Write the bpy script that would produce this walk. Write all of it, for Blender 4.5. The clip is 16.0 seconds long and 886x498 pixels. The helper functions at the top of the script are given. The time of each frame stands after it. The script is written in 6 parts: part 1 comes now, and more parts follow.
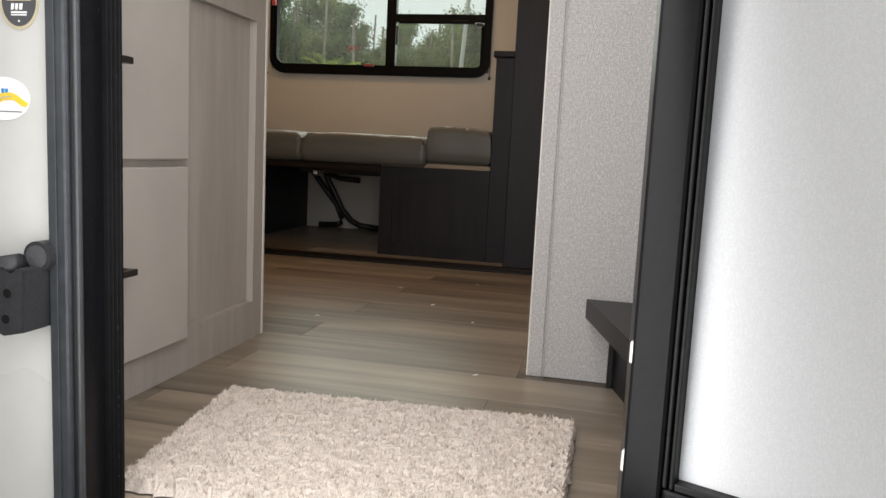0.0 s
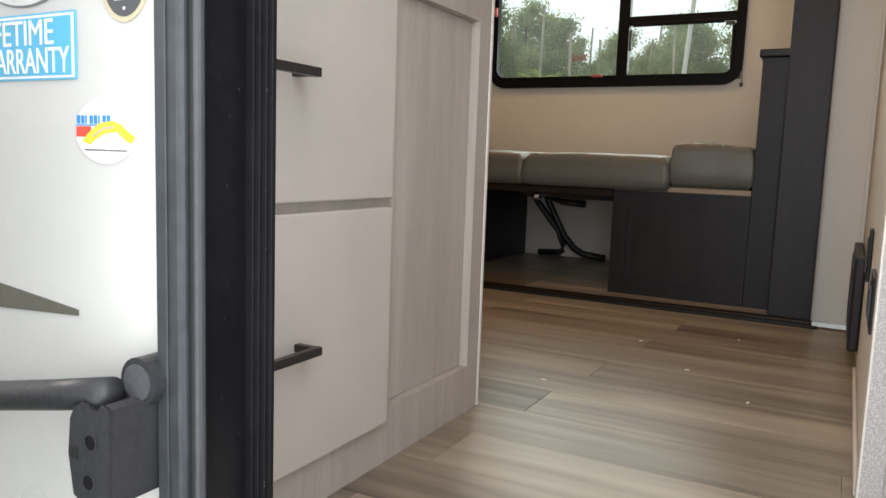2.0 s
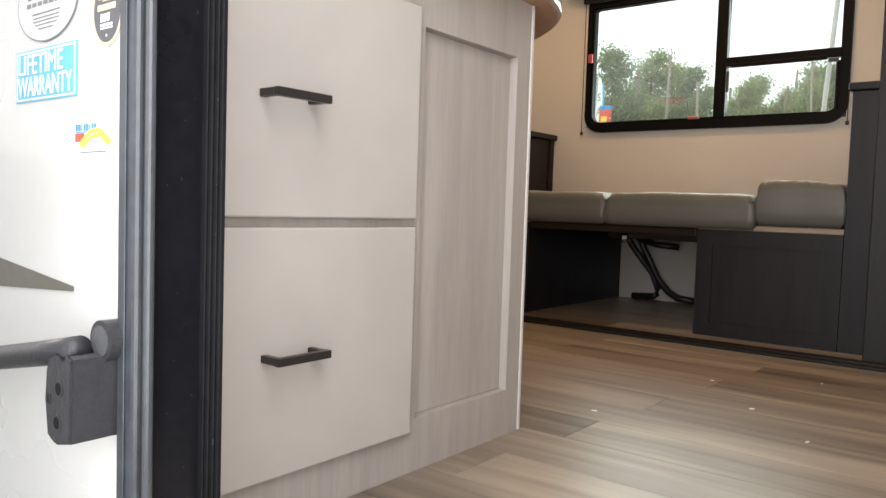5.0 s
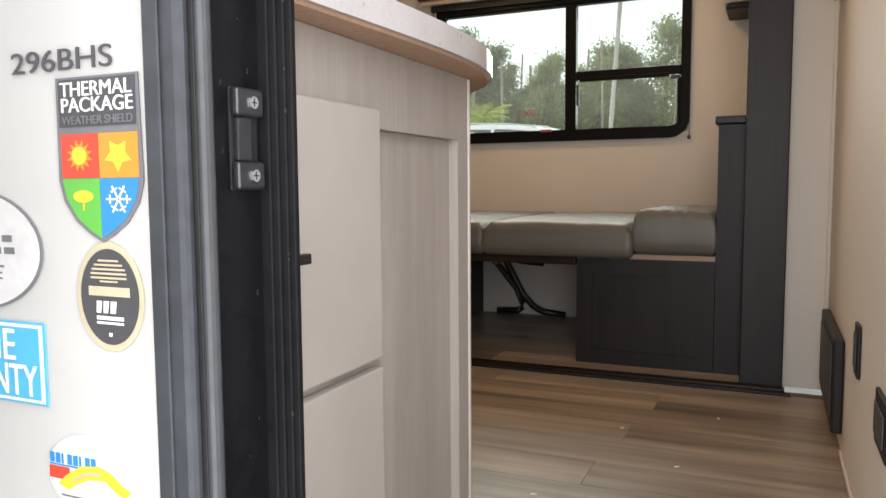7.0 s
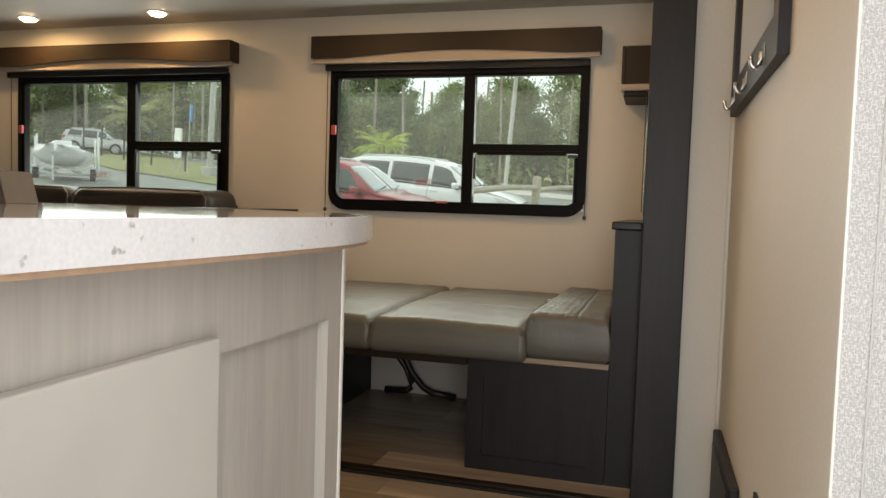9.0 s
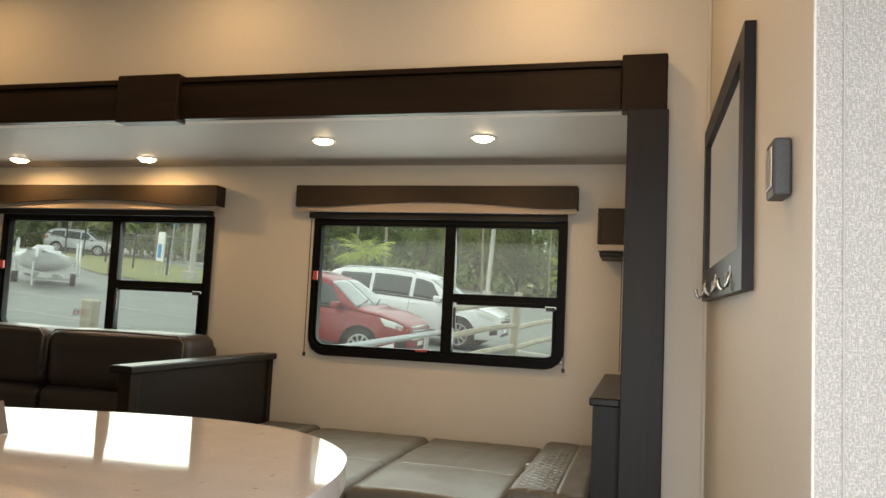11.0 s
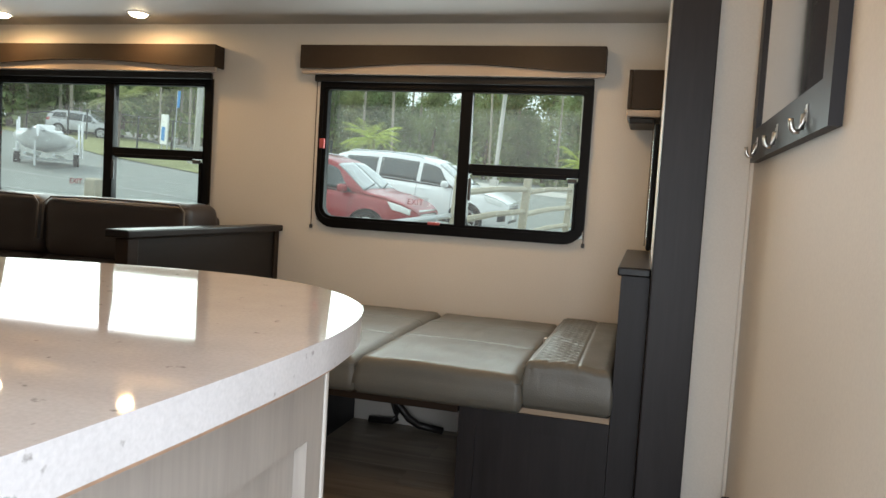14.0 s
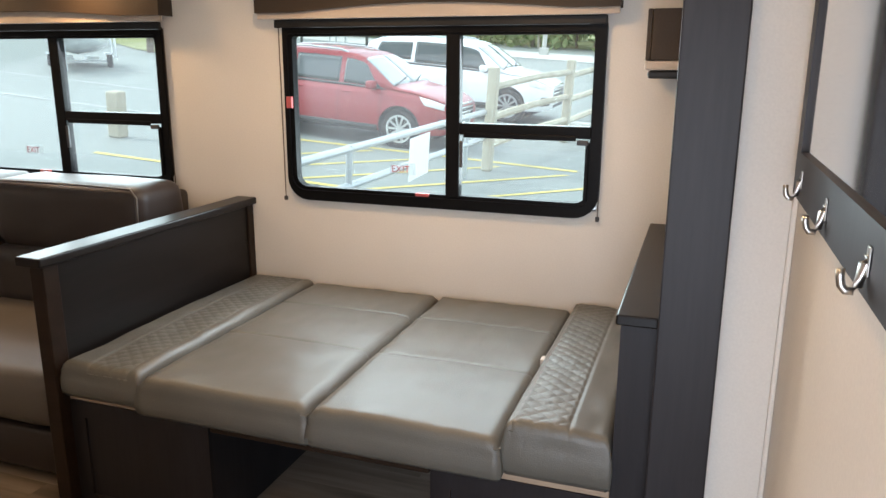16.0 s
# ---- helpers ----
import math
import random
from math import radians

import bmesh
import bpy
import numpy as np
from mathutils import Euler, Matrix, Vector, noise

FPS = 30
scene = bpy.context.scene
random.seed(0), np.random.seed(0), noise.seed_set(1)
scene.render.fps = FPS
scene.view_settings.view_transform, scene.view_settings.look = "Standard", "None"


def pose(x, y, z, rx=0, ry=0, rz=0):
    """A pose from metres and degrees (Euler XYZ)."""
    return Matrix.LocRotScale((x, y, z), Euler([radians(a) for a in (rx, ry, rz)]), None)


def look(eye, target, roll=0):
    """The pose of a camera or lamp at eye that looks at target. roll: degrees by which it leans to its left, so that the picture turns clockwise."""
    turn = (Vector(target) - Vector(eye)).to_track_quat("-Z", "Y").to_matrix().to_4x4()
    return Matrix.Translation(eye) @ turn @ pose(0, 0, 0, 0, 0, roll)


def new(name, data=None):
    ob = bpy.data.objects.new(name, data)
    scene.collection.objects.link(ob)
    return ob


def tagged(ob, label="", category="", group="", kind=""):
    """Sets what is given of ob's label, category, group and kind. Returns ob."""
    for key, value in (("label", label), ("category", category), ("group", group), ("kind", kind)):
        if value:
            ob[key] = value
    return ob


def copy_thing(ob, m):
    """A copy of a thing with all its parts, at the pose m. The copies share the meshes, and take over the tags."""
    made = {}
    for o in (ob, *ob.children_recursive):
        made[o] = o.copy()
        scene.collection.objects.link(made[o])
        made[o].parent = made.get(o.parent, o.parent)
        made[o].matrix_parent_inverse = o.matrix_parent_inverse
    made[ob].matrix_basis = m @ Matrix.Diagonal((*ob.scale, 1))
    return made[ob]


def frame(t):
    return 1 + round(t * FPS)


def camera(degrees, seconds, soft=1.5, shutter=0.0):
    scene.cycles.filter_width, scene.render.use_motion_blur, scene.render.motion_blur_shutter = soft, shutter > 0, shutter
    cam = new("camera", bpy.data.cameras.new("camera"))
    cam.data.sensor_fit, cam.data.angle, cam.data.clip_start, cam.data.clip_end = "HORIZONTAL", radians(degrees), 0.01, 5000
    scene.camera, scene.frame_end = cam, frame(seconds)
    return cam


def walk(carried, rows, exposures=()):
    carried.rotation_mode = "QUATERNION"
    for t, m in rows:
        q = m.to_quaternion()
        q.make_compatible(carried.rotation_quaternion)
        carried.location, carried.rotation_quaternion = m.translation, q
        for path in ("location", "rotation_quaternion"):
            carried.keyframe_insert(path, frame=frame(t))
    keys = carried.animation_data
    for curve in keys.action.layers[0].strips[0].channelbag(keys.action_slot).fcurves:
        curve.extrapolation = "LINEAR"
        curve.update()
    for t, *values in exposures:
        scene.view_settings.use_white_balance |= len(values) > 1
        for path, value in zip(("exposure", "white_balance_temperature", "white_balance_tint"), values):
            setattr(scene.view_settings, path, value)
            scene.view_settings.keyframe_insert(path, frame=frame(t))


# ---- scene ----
cam = camera(61.5, 16.0)
PATH = [
    (0, (-0.092, 0.164, 0.493), (-0.509, 2.104, 0.239), 2.8),
    (0.5, (-0.059, 0.259, 0.486), (-0.634, 2.155, 0.208), 3.2),
    (1, (-0.134, 0.343, 0.482), (-0.848, 2.185, 0.171), 1.8),
    (1.5, (-0.186, 0.426, 0.48), (-1.09, 2.189, 0.209), -0.0),
    (2, (-0.29, 0.541, 0.519), (-1.235, 2.287, 0.281), 2.0),
    (2.5, (-0.189, 0.559, 0.51), (-1.191, 2.281, 0.333), 3.1),
    (3, (-0.129, 0.576, 0.537), (-1.224, 2.244, 0.401), 1.1),
    (3.5, (-0.112, 0.571, 0.523), (-1.274, 2.194, 0.398), 1.4),
    (4, (-0.109, 0.565, 0.517), (-1.318, 2.153, 0.385), 1.9),
    (4.2, (-0.1, 0.562, 0.505), (-1.327, 2.138, 0.397), 1.6),
    (6.5, (-0.262, 0.611, 0.465), (-1.474, 2.196, 0.335), 3.3),
    (6.8, (-0.388, 0.610, 0.640), (-1.386, 2.332, 0.427), 3.2),
    (6.9, (-0.408, 0.617, 0.673), (-1.280, 2.408, 0.486), 0.7),
    (7, (-0.416, 0.607, 0.705), (-1.224, 2.429, 0.537), -0.4),
    (7.5, (-0.444, 0.603, 0.762), (-0.996, 2.514, 0.545), 1.4),
    (8, (-0.441, 0.677, 0.781), (-0.969, 2.594, 0.565), 0.3),
    (8.2, (-0.445, 0.719, 0.81), (-0.972, 2.639, 0.62), 1.0),
    (10.3, (-0.465, 0.845, 1.188), (-1.03, 2.764, 1.195), 2.4),
    (10.5, (-0.46, 0.833, 1.199), (-1.009, 2.756, 1.256), 2.5),
    (11, (-0.451, 0.792, 1.215), (-0.966, 2.718, 1.381), 2.7),
    (11.5, (-0.435, 0.762, 1.229), (-0.928, 2.684, 1.484), 3.1),
    (12, (-0.423, 0.734, 1.243), (-0.898, 2.651, 1.561), 3.3),
    (12.5, (-0.414, 0.701, 1.253), (-0.875, 2.615, 1.607), 3.4),
    (13, (-0.407, 0.704, 1.239), (-0.861, 2.622, 1.577), 3.1),
    (13.5, (-0.434, 0.829, 1.2), (-0.904, 2.771, 1.305), 2.5),
    (14, (-0.542, 0.990, 1.121), (-1.057, 2.918, 0.991), 3.5),
    (14.5, (-0.575, 1.077, 1.313), (-1.145, 2.98, 1.081), 1.2),
    (15, (-0.561, 1.222, 1.309), (-1.165, 3.102, 0.989), -1.1),
    (15.5, (-0.445, 1.54, 1.411), (-1.024, 3.419, 1.04), 0.8),
    (16, (-0.447, 1.633, 1.539), (-1.08, 3.469, 1.061), 0.3),
]
walk(cam, [(t, look(eye, target, roll)) for t, eye, target, roll in PATH],
     [(0, -0.26, 6900, 13), (1.0, 0.0, 7000, 13), (2.0, 0.27, 6650, 11), (2.5, 0.42, 6750, 12), (3.0, 0.54, 6750, 13), (3.5, 0.67, 6750, 14), (6.5, 0.58, 6700, 14), (7.0, 0.36, 6800, 15), (7.5, 0.26, 7050, 11), (8.2, 0.29, 7000, 10), (10.3, 0.33, 6950, 9), (12.5, 0.28, 6900, 9), (13.5, 0.37, 6750, 9), (14.0, 0.52, 6250, 9), (14.5, 0.73, 5750, 11), (15.0, 0.89, 5600, 9), (15.5, 1.10, 5700, 9), (16, 1.23, 5850, 13)])

# ---- world, sun and large lights ----
world = bpy.data.worlds.new("world")
scene.world = world
world.use_nodes = True
wn = world.node_tree.nodes
sky = wn.new("ShaderNodeTexSky")
sky.sky_type, sky.sun_disc = "NISHITA", False
sky.sun_elevation, sky.sun_rotation = radians(48), radians(261)
sky.air_density, sky.dust_density, sky.ozone_density = 1.0, 3.5, 1.0
pale = wn.new("ShaderNodeMixRGB")
pale.inputs[0].default_value = 0.72
pale.inputs[2].default_value = (8.5, 8.8, 9.0, 1)
world.node_tree.links.new(sky.outputs[0], pale.inputs[1])
world.node_tree.links.new(pale.outputs[0], wn["Background"].inputs[0])
wn["Background"].inputs[1].default_value = 0.15
sun = new("sun", bpy.data.lights.new("sun", "SUN"))
sun.data.energy, sun.data.angle, sun.data.color = 1.2, radians(14), (1.0, 0.96, 0.9)
sun.matrix_world = look((0, 0, 0), (0.75, 0.12, -0.85))
scene.view_settings.exposure = 0.0


def area(name, m, w, h, power, colour=(1, 1, 1)):
    d = bpy.data.lights.new(name, "AREA")
    d.shape, d.size, d.size_y, d.energy, d.color = "RECTANGLE", w, h, power, colour
    o = new(name, d)
    o.matrix_world = m
    return o


# sky light in the openings: door, two slide-out windows
area("door_daylight", look((-0.38, 0.86, 0.95), (-0.5, 2.5, 0.7)), 0.6, 1.7, 17.0, (0.92, 0.965, 1.0))
area("window_daylight", look((-1.5, 4.66, 1.34), (-1.5, 3.0, 1.0)), 1.25, 0.62, 10.5, (0.97, 1.0, 0.99))
area("window_daylight", look((-3.55, 4.66, 1.34), (-3.5, 3.0, 1.0)), 1.4, 0.62, 10.5, (0.97, 1.0, 0.99))


# ---- materials ----
def mat(name, colour, rough=0.5, metal=0.0, vary=0.12, scale=6.0, fine=90.0, bump=0.05, stretch=(1, 1, 1), spec=0.5, per=0.0, coat=0.0, swing=0.08):
    """A surface with blotches at one scale, grain at a finer one, and relief."""
    m = bpy.data.materials.new(name)
    m.use_nodes = True
    n, l = m.node_tree.nodes, m.node_tree.links
    b = n["Principled BSDF"]
    tc, mp = n.new("ShaderNodeTexCoord"), n.new("ShaderNodeMapping")
    mp.inputs["Scale"].default_value = stretch
    l.new(tc.outputs["Object"], mp.inputs[0])
    big, small = n.new("ShaderNodeTexNoise"), n.new("ShaderNodeTexNoise")
    big.inputs["Scale"].default_value, small.inputs["Scale"].default_value = scale, fine
    big.inputs["Detail"].default_value, small.inputs["Detail"].default_value = 4, 3
    for q in (big, small):
        l.new(mp.outputs[0], q.inputs[0])
    add = n.new("ShaderNodeMath")
    add.operation = "MULTIPLY_ADD"
    add.inputs[1].default_value = 0.6
    l.new(small.outputs[0], add.inputs[0])
    half = n.new("ShaderNodeMath")
    half.operation = "MULTIPLY"
    half.inputs[1].default_value = 0.4
    l.new(big.outputs[0], half.inputs[0])
    l.new(half.outputs[0], add.inputs[2])
    last = add
    if per:
        info, pm = n.new("ShaderNodeObjectInfo"), n.new("ShaderNodeMath")
        pm.operation = "MULTIPLY_ADD"
        pm.inputs[1].default_value = per
        l.new(info.outputs["Random"], pm.inputs[0])
        l.new(add.outputs[0], pm.inputs[2])
        sub = n.new("ShaderNodeMath")
        sub.inputs[1].default_value = -per / 2
        l.new(pm.outputs[0], sub.inputs[0])
        last = sub
    ramp = n.new("ShaderNodeValToRGB")
    e = ramp.color_ramp.elements
    e[0].position, e[1].position = 0.3, 0.7
    e[0].color = (*[c * (1 - vary) for c in colour], 1)
    e[1].color = (*[min(1, c * (1 + vary)) for c in colour], 1)
    l.new(last.outputs[0], ramp.inputs[0])
    l.new(ramp.outputs[0], b.inputs["Base Color"])
    rr = n.new("ShaderNodeMapRange")
    rr.inputs[3].default_value, rr.inputs[4].default_value = max(0.02, rough - swing), min(1, rough + swing)
    l.new(big.outputs[0], rr.inputs[0])
    l.new(rr.outputs[0], b.inputs["Roughness"])
    b.inputs["Metallic"].default_value = metal
    b.inputs["Specular IOR Level"].default_value = spec
    b.inputs["Coat Weight"].default_value = coat
    if bump:
        bp = n.new("ShaderNodeBump")
        bp.inputs["Strength"].default_value, bp.inputs["Distance"].default_value = bump, 0.004
        l.new(small.outputs[0], bp.inputs["Height"])
        l.new(bp.outputs[0], b.inputs["Normal"])
    return m


def weave(name, colour, rough, scale, bump, vary):
    """Wallpaper or cloth with crossed threads."""
    m = mat(name, colour, rough, vary=vary, scale=3, fine=140, bump=0)
    n, l = m.node_tree.nodes, m.node_tree.links
    b = n["Principled BSDF"]
    tc = n.new("ShaderNodeTexCoord")
    heights = []
    for s in ((scale * 3.2, scale * 3.2, scale * 0.45), (scale * 1.1, scale * 1.1, scale * 1.7)):
        mp, nz = n.new("ShaderNodeMapping"), n.new("ShaderNodeTexNoise")
        mp.inputs["Scale"].default_value = s
        nz.inputs["Scale"].default_value, nz.inputs["Detail"].default_value = 1.0, 2
        l.new(tc.outputs["Object"], mp.inputs[0])
        l.new(mp.outputs[0], nz.inputs[0])
        heights.append(nz)
    mx = n.new("ShaderNodeMath")
    mx.operation = "MAXIMUM"
    l.new(heights[0].outputs[0], mx.inputs[0])
    l.new(heights[1].outputs[0], mx.inputs[1])
    ramp = next(q for q in n if q.bl_idname == "ShaderNodeValToRGB")
    mr = n.new("ShaderNodeMapRange")
    mr.inputs[1].default_value, mr.inputs[2].default_value = 0.42, 0.72
    l.new(mx.outputs[0], mr.inputs[0])
    l.new(mr.outputs[0], ramp.inputs[0])
    bp = n.new("ShaderNodeBump")
    bp.inputs["Strength"].default_value, bp.inputs["Distance"].default_value = bump, 0.003
    l.new(mx.outputs[0], bp.inputs["Height"])
    l.new(bp.outputs[0], b.inputs["Normal"])
    return m


def wood(name, light, dark, rough, axis, per=0.25, size=1.0, bump=0.15, spec=0.4):
    """Grain drawn out along one axis, with broad bands and fine streaks."""
    m = bpy.data.materials.new(name)
    m.use_nodes = True
    n, l = m.node_tree.nodes, m.node_tree.links
    b = n["Principled BSDF"]
    tc, mp, info = n.new("ShaderNodeTexCoord"), n.new("ShaderNodeMapping"), n.new("ShaderNodeObjectInfo")
    s = [14.0 * size] * 3
    s[axis] = 1.1 * size
    mp.inputs["Scale"].default_value = s
    l.new(tc.outputs["Object"], mp.inputs[0])
    shift = n.new("ShaderNodeVectorMath")
    shift.operation = "ADD"
    comb = n.new("ShaderNodeCombineXYZ")
    mul = n.new("ShaderNodeMath")
    mul.operation = "MULTIPLY"
    mul.inputs[1].default_value = 37.0
    l.new(info.outputs["Random"], mul.inputs[0])
    for i in range(3):
        l.new(mul.outputs[0], comb.inputs[i])
    l.new(mp.outputs[0], shift.inputs[0])
    l.new(comb.outputs[0], shift.inputs[1])
    a, c = n.new("ShaderNodeTexNoise"), n.new("ShaderNodeTexNoise")
    a.inputs["Scale"].default_value, a.inputs["Detail"].default_value, a.inputs["Distortion"].default_value = 0.55, 5, 0.8
    c.inputs["Scale"].default_value, c.inputs["Detail"].default_value, c.inputs["Distortion"].default_value = 4.0, 6, 0.3
    l.new(shift.outputs[0], a.inputs[0])
    l.new(shift.outputs[0], c.inputs[0])
    mix = n.new("ShaderNodeMath")
    mix.operation = "MULTIPLY_ADD"
    mix.inputs[1].default_value = 0.38
    l.new(c.outputs[0], mix.inputs[0])
    h = n.new("ShaderNodeMath")
    h.operation = "MULTIPLY_ADD"
    h.inputs[1].default_value = per
    l.new(info.outputs["Random"], h.inputs[0])
    h2 = n.new("ShaderNodeMath")
    h2.operation = "MULTIPLY_ADD"
    h2.inputs[1].default_value, h2.inputs[2].default_value = 0.62, -per / 2
    l.new(a.outputs[0], h2.inputs[0])
    l.new(h2.outputs[0], h.inputs[2])
    l.new(h.outputs[0], mix.inputs[2])
    ramp = n.new("ShaderNodeValToRGB")
    e = ramp.color_ramp.elements
    e[0].position, e[1].position = 0.28, 0.72
    e[0].color, e[1].color = (*dark, 1), (*light, 1)
    l.new(mix.outputs[0], ramp.inputs[0])
    l.new(ramp.outputs[0], b.inputs["Base Color"])
    b.inputs["Roughness"].default_value = rough
    b.inputs["Specular IOR Level"].default_value = spec
    bp = n.new("ShaderNodeBump")
    bp.inputs["Strength"].default_value, bp.inputs["Distance"].default_value = bump, 0.002
    l.new(c.outputs[0], bp.inputs["Height"])
    l.new(bp.outputs[0], b.inputs["Normal"])
    return m


def glass(name, tint, rough=0.0, veil=0.0):
    """Clear pane with a Fresnel gloss and a thin white veil for dust and haze."""
    m = bpy.data.materials.new(name)
    m.use_nodes = True
    n, l = m.node_tree.nodes, m.node_tree.links
    n.remove(n["Principled BSDF"])
    t, g, f, x = (n.new("ShaderNode" + k) for k in ("BsdfTransparent", "BsdfGlossy", "LayerWeight", "MixShader"))
    t.inputs[0].default_value = (*tint, 1)
    g.inputs["Roughness"].default_value = rough
    f.inputs[0].default_value = 0.5
    p, q = n.new("ShaderNodeMath"), n.new("ShaderNodeMath")
    p.operation, q.operation = "POWER", "MULTIPLY_ADD"
    p.inputs[1].default_value = 5.0
    q.inputs[1].default_value, q.inputs[2].default_value = 0.8, 0.05
    l.new(f.outputs["Facing"], p.inputs[0])
    l.new(p.outputs[0], q.inputs[0])
    l.new(q.outputs[0], x.inputs[0])
    d, y = n.new("ShaderNodeBsdfTranslucent"), n.new("ShaderNodeMixShader")
    y.inputs[0].default_value = veil
    l.new(t.outputs[0], y.inputs[1])
    l.new(d.outputs[0], y.inputs[2])
    l.new(y.outputs[0], x.inputs[1])
    l.new(g.outputs[0], x.inputs[2])
    l.new(x.outputs[0], n["Material Output"].inputs[0])
    return m


def lit(name, colour, power):
    m = bpy.data.materials.new(name)
    m.use_nodes = True
    b = m.node_tree.nodes["Principled BSDF"]
    b.inputs["Emission Color"].default_value, b.inputs["Emission Strength"].default_value = (*colour, 1), power
    return m


WALLPAPER = mat("wallpaper", (0.655, 0.625, 0.57), 0.62, vary=0.05, scale=2.5, fine=160, bump=0.12)
TEXTURED = weave("woven_wallpaper", (0.475, 0.455, 0.445), 0.6, 230, 0.9, 0.20)
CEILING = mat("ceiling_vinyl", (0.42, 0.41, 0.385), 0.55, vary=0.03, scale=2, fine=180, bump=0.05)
SKIN = mat("fibreglass_skin", (0.53, 0.526, 0.505), 0.28, vary=0.03, scale=1.5, fine=40, bump=0.03, coat=0.3)
TRIMWHITE = mat("cream_trim", (0.55, 0.52, 0.48), 0.45, vary=0.05)
TRIMSHADE = mat("groove_shade_grey", (0.43, 0.405, 0.385), 0.7)
DARKWOOD = wood("charcoal_laminate", (0.022, 0.0205, 0.023), (0.010, 0.009, 0.0105), 0.45, 2, 0.1, 1.6, 0.08, 0.25)
DARKWOODX = wood("espresso_laminate", (0.024, 0.015, 0.010), (0.010, 0.006, 0.004), 0.4, 0, 0.1, 1.6, 0.08, 0.16)
DARKWOODY = wood("charcoal_laminate_deep", (0.010, 0.008, 0.008), (0.004, 0.0035, 0.003), 0.34, 1, 0.1, 1.6, 0.08, 0.22)
GREIGE = wood("greige_laminate", (0.45, 0.41, 0.37), (0.34, 0.305, 0.275), 0.48, 2, 0.05, 2.6, 0.06)
GREIGEFRONT = mat("greige_drawer", (0.45, 0.415, 0.38), 0.46, vary=0.085, scale=1.7, fine=7, bump=0.03)
PLANK = wood("vinyl_plank", (0.43, 0.36, 0.28), (0.050, 0.037, 0.029), 0.34, 0, 0.08, 0.50, 0.06)
PLANKGAP = mat("plank_gap", (0.13, 0.10, 0.078), 0.8)
BLACKPAINT = mat("black_aluminium", (0.005, 0.005, 0.006), 0.30, vary=0.3, scale=5, fine=120, bump=0.05, spec=0.14)
GREYEDGE = mat("weathered_flange", (0.027, 0.030, 0.034), 0.36, vary=0.3, scale=8, fine=80)
LIPGREY = mat("grey_lip", (0.036, 0.038, 0.041), 0.32, vary=0.2, scale=8, fine=90)
STRIKE = mat("strike_grey", (0.014, 0.0145, 0.016), 0.32, vary=0.25, scale=20, fine=150)
WINBLACK = mat("black_window_frame", (0.004, 0.004, 0.0045), 0.42, vary=0.3, spec=0.12)
RUBBER = mat("black_rubber", (0.010, 0.010, 0.010), 0.5, vary=0.3, spec=0.3)
SEAL = mat("door_seal_rubber", (0.0055, 0.0055, 0.006), 0.6, vary=0.3, spec=0.10)
PLASTIC = mat("dark_grey_plastic", (0.045, 0.046, 0.05), 0.5, vary=0.25, scale=12, fine=200, bump=0.15)
HANDLE = mat("black_pull", (0.03, 0.027, 0.026), 0.35, metal=0.4)
CHROME = mat("chrome", (0.75, 0.75, 0.76), 0.15, metal=1.0, vary=0.03, bump=0)
NICKEL = mat("brushed_nickel", (0.55, 0.53, 0.5), 0.28, metal=1.0, vary=0.06)
QUARTZ = mat("white_quartz", (0.62, 0.60, 0.605), 0.045, vary=0.09, scale=16, fine=220, bump=0, spec=0.2, swing=0.015)
qn, ql = QUARTZ.node_tree.nodes, QUARTZ.node_tree.links
qt, qz, qr, qm = qn.new("ShaderNodeTexCoord"), qn.new("ShaderNodeTexNoise"), qn.new("ShaderNodeValToRGB"), qn.new("ShaderNodeMixRGB")
qz.inputs["Scale"].default_value, qz.inputs["Detail"].default_value = 44, 8
qr.color_ramp.elements[0].position, qr.color_ramp.elements[1].position = 0.668, 0.72
ql.new(qt.outputs["Object"], qz.inputs[0])
ql.new(qz.outputs[0], qr.inputs[0])
ql.new(qr.outputs[0], qm.inputs[0])
ql.new(qn["Principled BSDF"].inputs["Base Color"].links[0].from_socket, qm.inputs[1])
qm.inputs[2].default_value = (0.34, 0.32, 0.315, 1)
ql.new(qm.outputs[0], qn["Principled BSDF"].inputs["Base Color"])
EDGEBAND = mat("counter_underside", (0.42, 0.27, 0.18), 0.6, vary=0.15)
CUSHION = mat("taupe_vinyl", (0.100, 0.100, 0.088), 0.40, vary=0.1, scale=5, fine=260, bump=0.22)
LEATHER = mat("brown_leatherette", (0.026, 0.019, 0.016), 0.47, vary=0.14, scale=5, fine=220, bump=0.25)
VALANCE = mat("bronze_valance", (0.036, 0.026, 0.018), 0.55, spec=0.2, vary=0.15, scale=7, fine=150, bump=0.1)
VALFABRIC = mat("valance_fabric", (0.42, 0.36, 0.30), 0.75, vary=0.08, fine=260)
# the last value whitens the pane, standing in for haze over the view
PANE = glass("window_glass", (0.90, 0.965, 0.93), 0.0, 0.011)
MIRROR = mat("mirror_silver", (0.86, 0.87, 0.87), 0.02, metal=1.0, vary=0.0, bump=0)
LAMPGLOW = lit("lamp_glow", (1.0, 0.74, 0.42), 32.0)
BEZEL = mat("white_lamp_ring", (0.75, 0.74, 0.72), 0.4, vary=0.03)
CORD = mat("bronze_cord", (0.09, 0.065, 0.045), 0.7)
PLY = wood("plywood_edge", (0.36, 0.28, 0.20), (0.26, 0.19, 0.13), 0.6, 0, 0.1)
SHAG = mat("cream_shag", (0.60, 0.53, 0.475), 0.95, vary=0.3, scale=40, fine=420, bump=0.6)


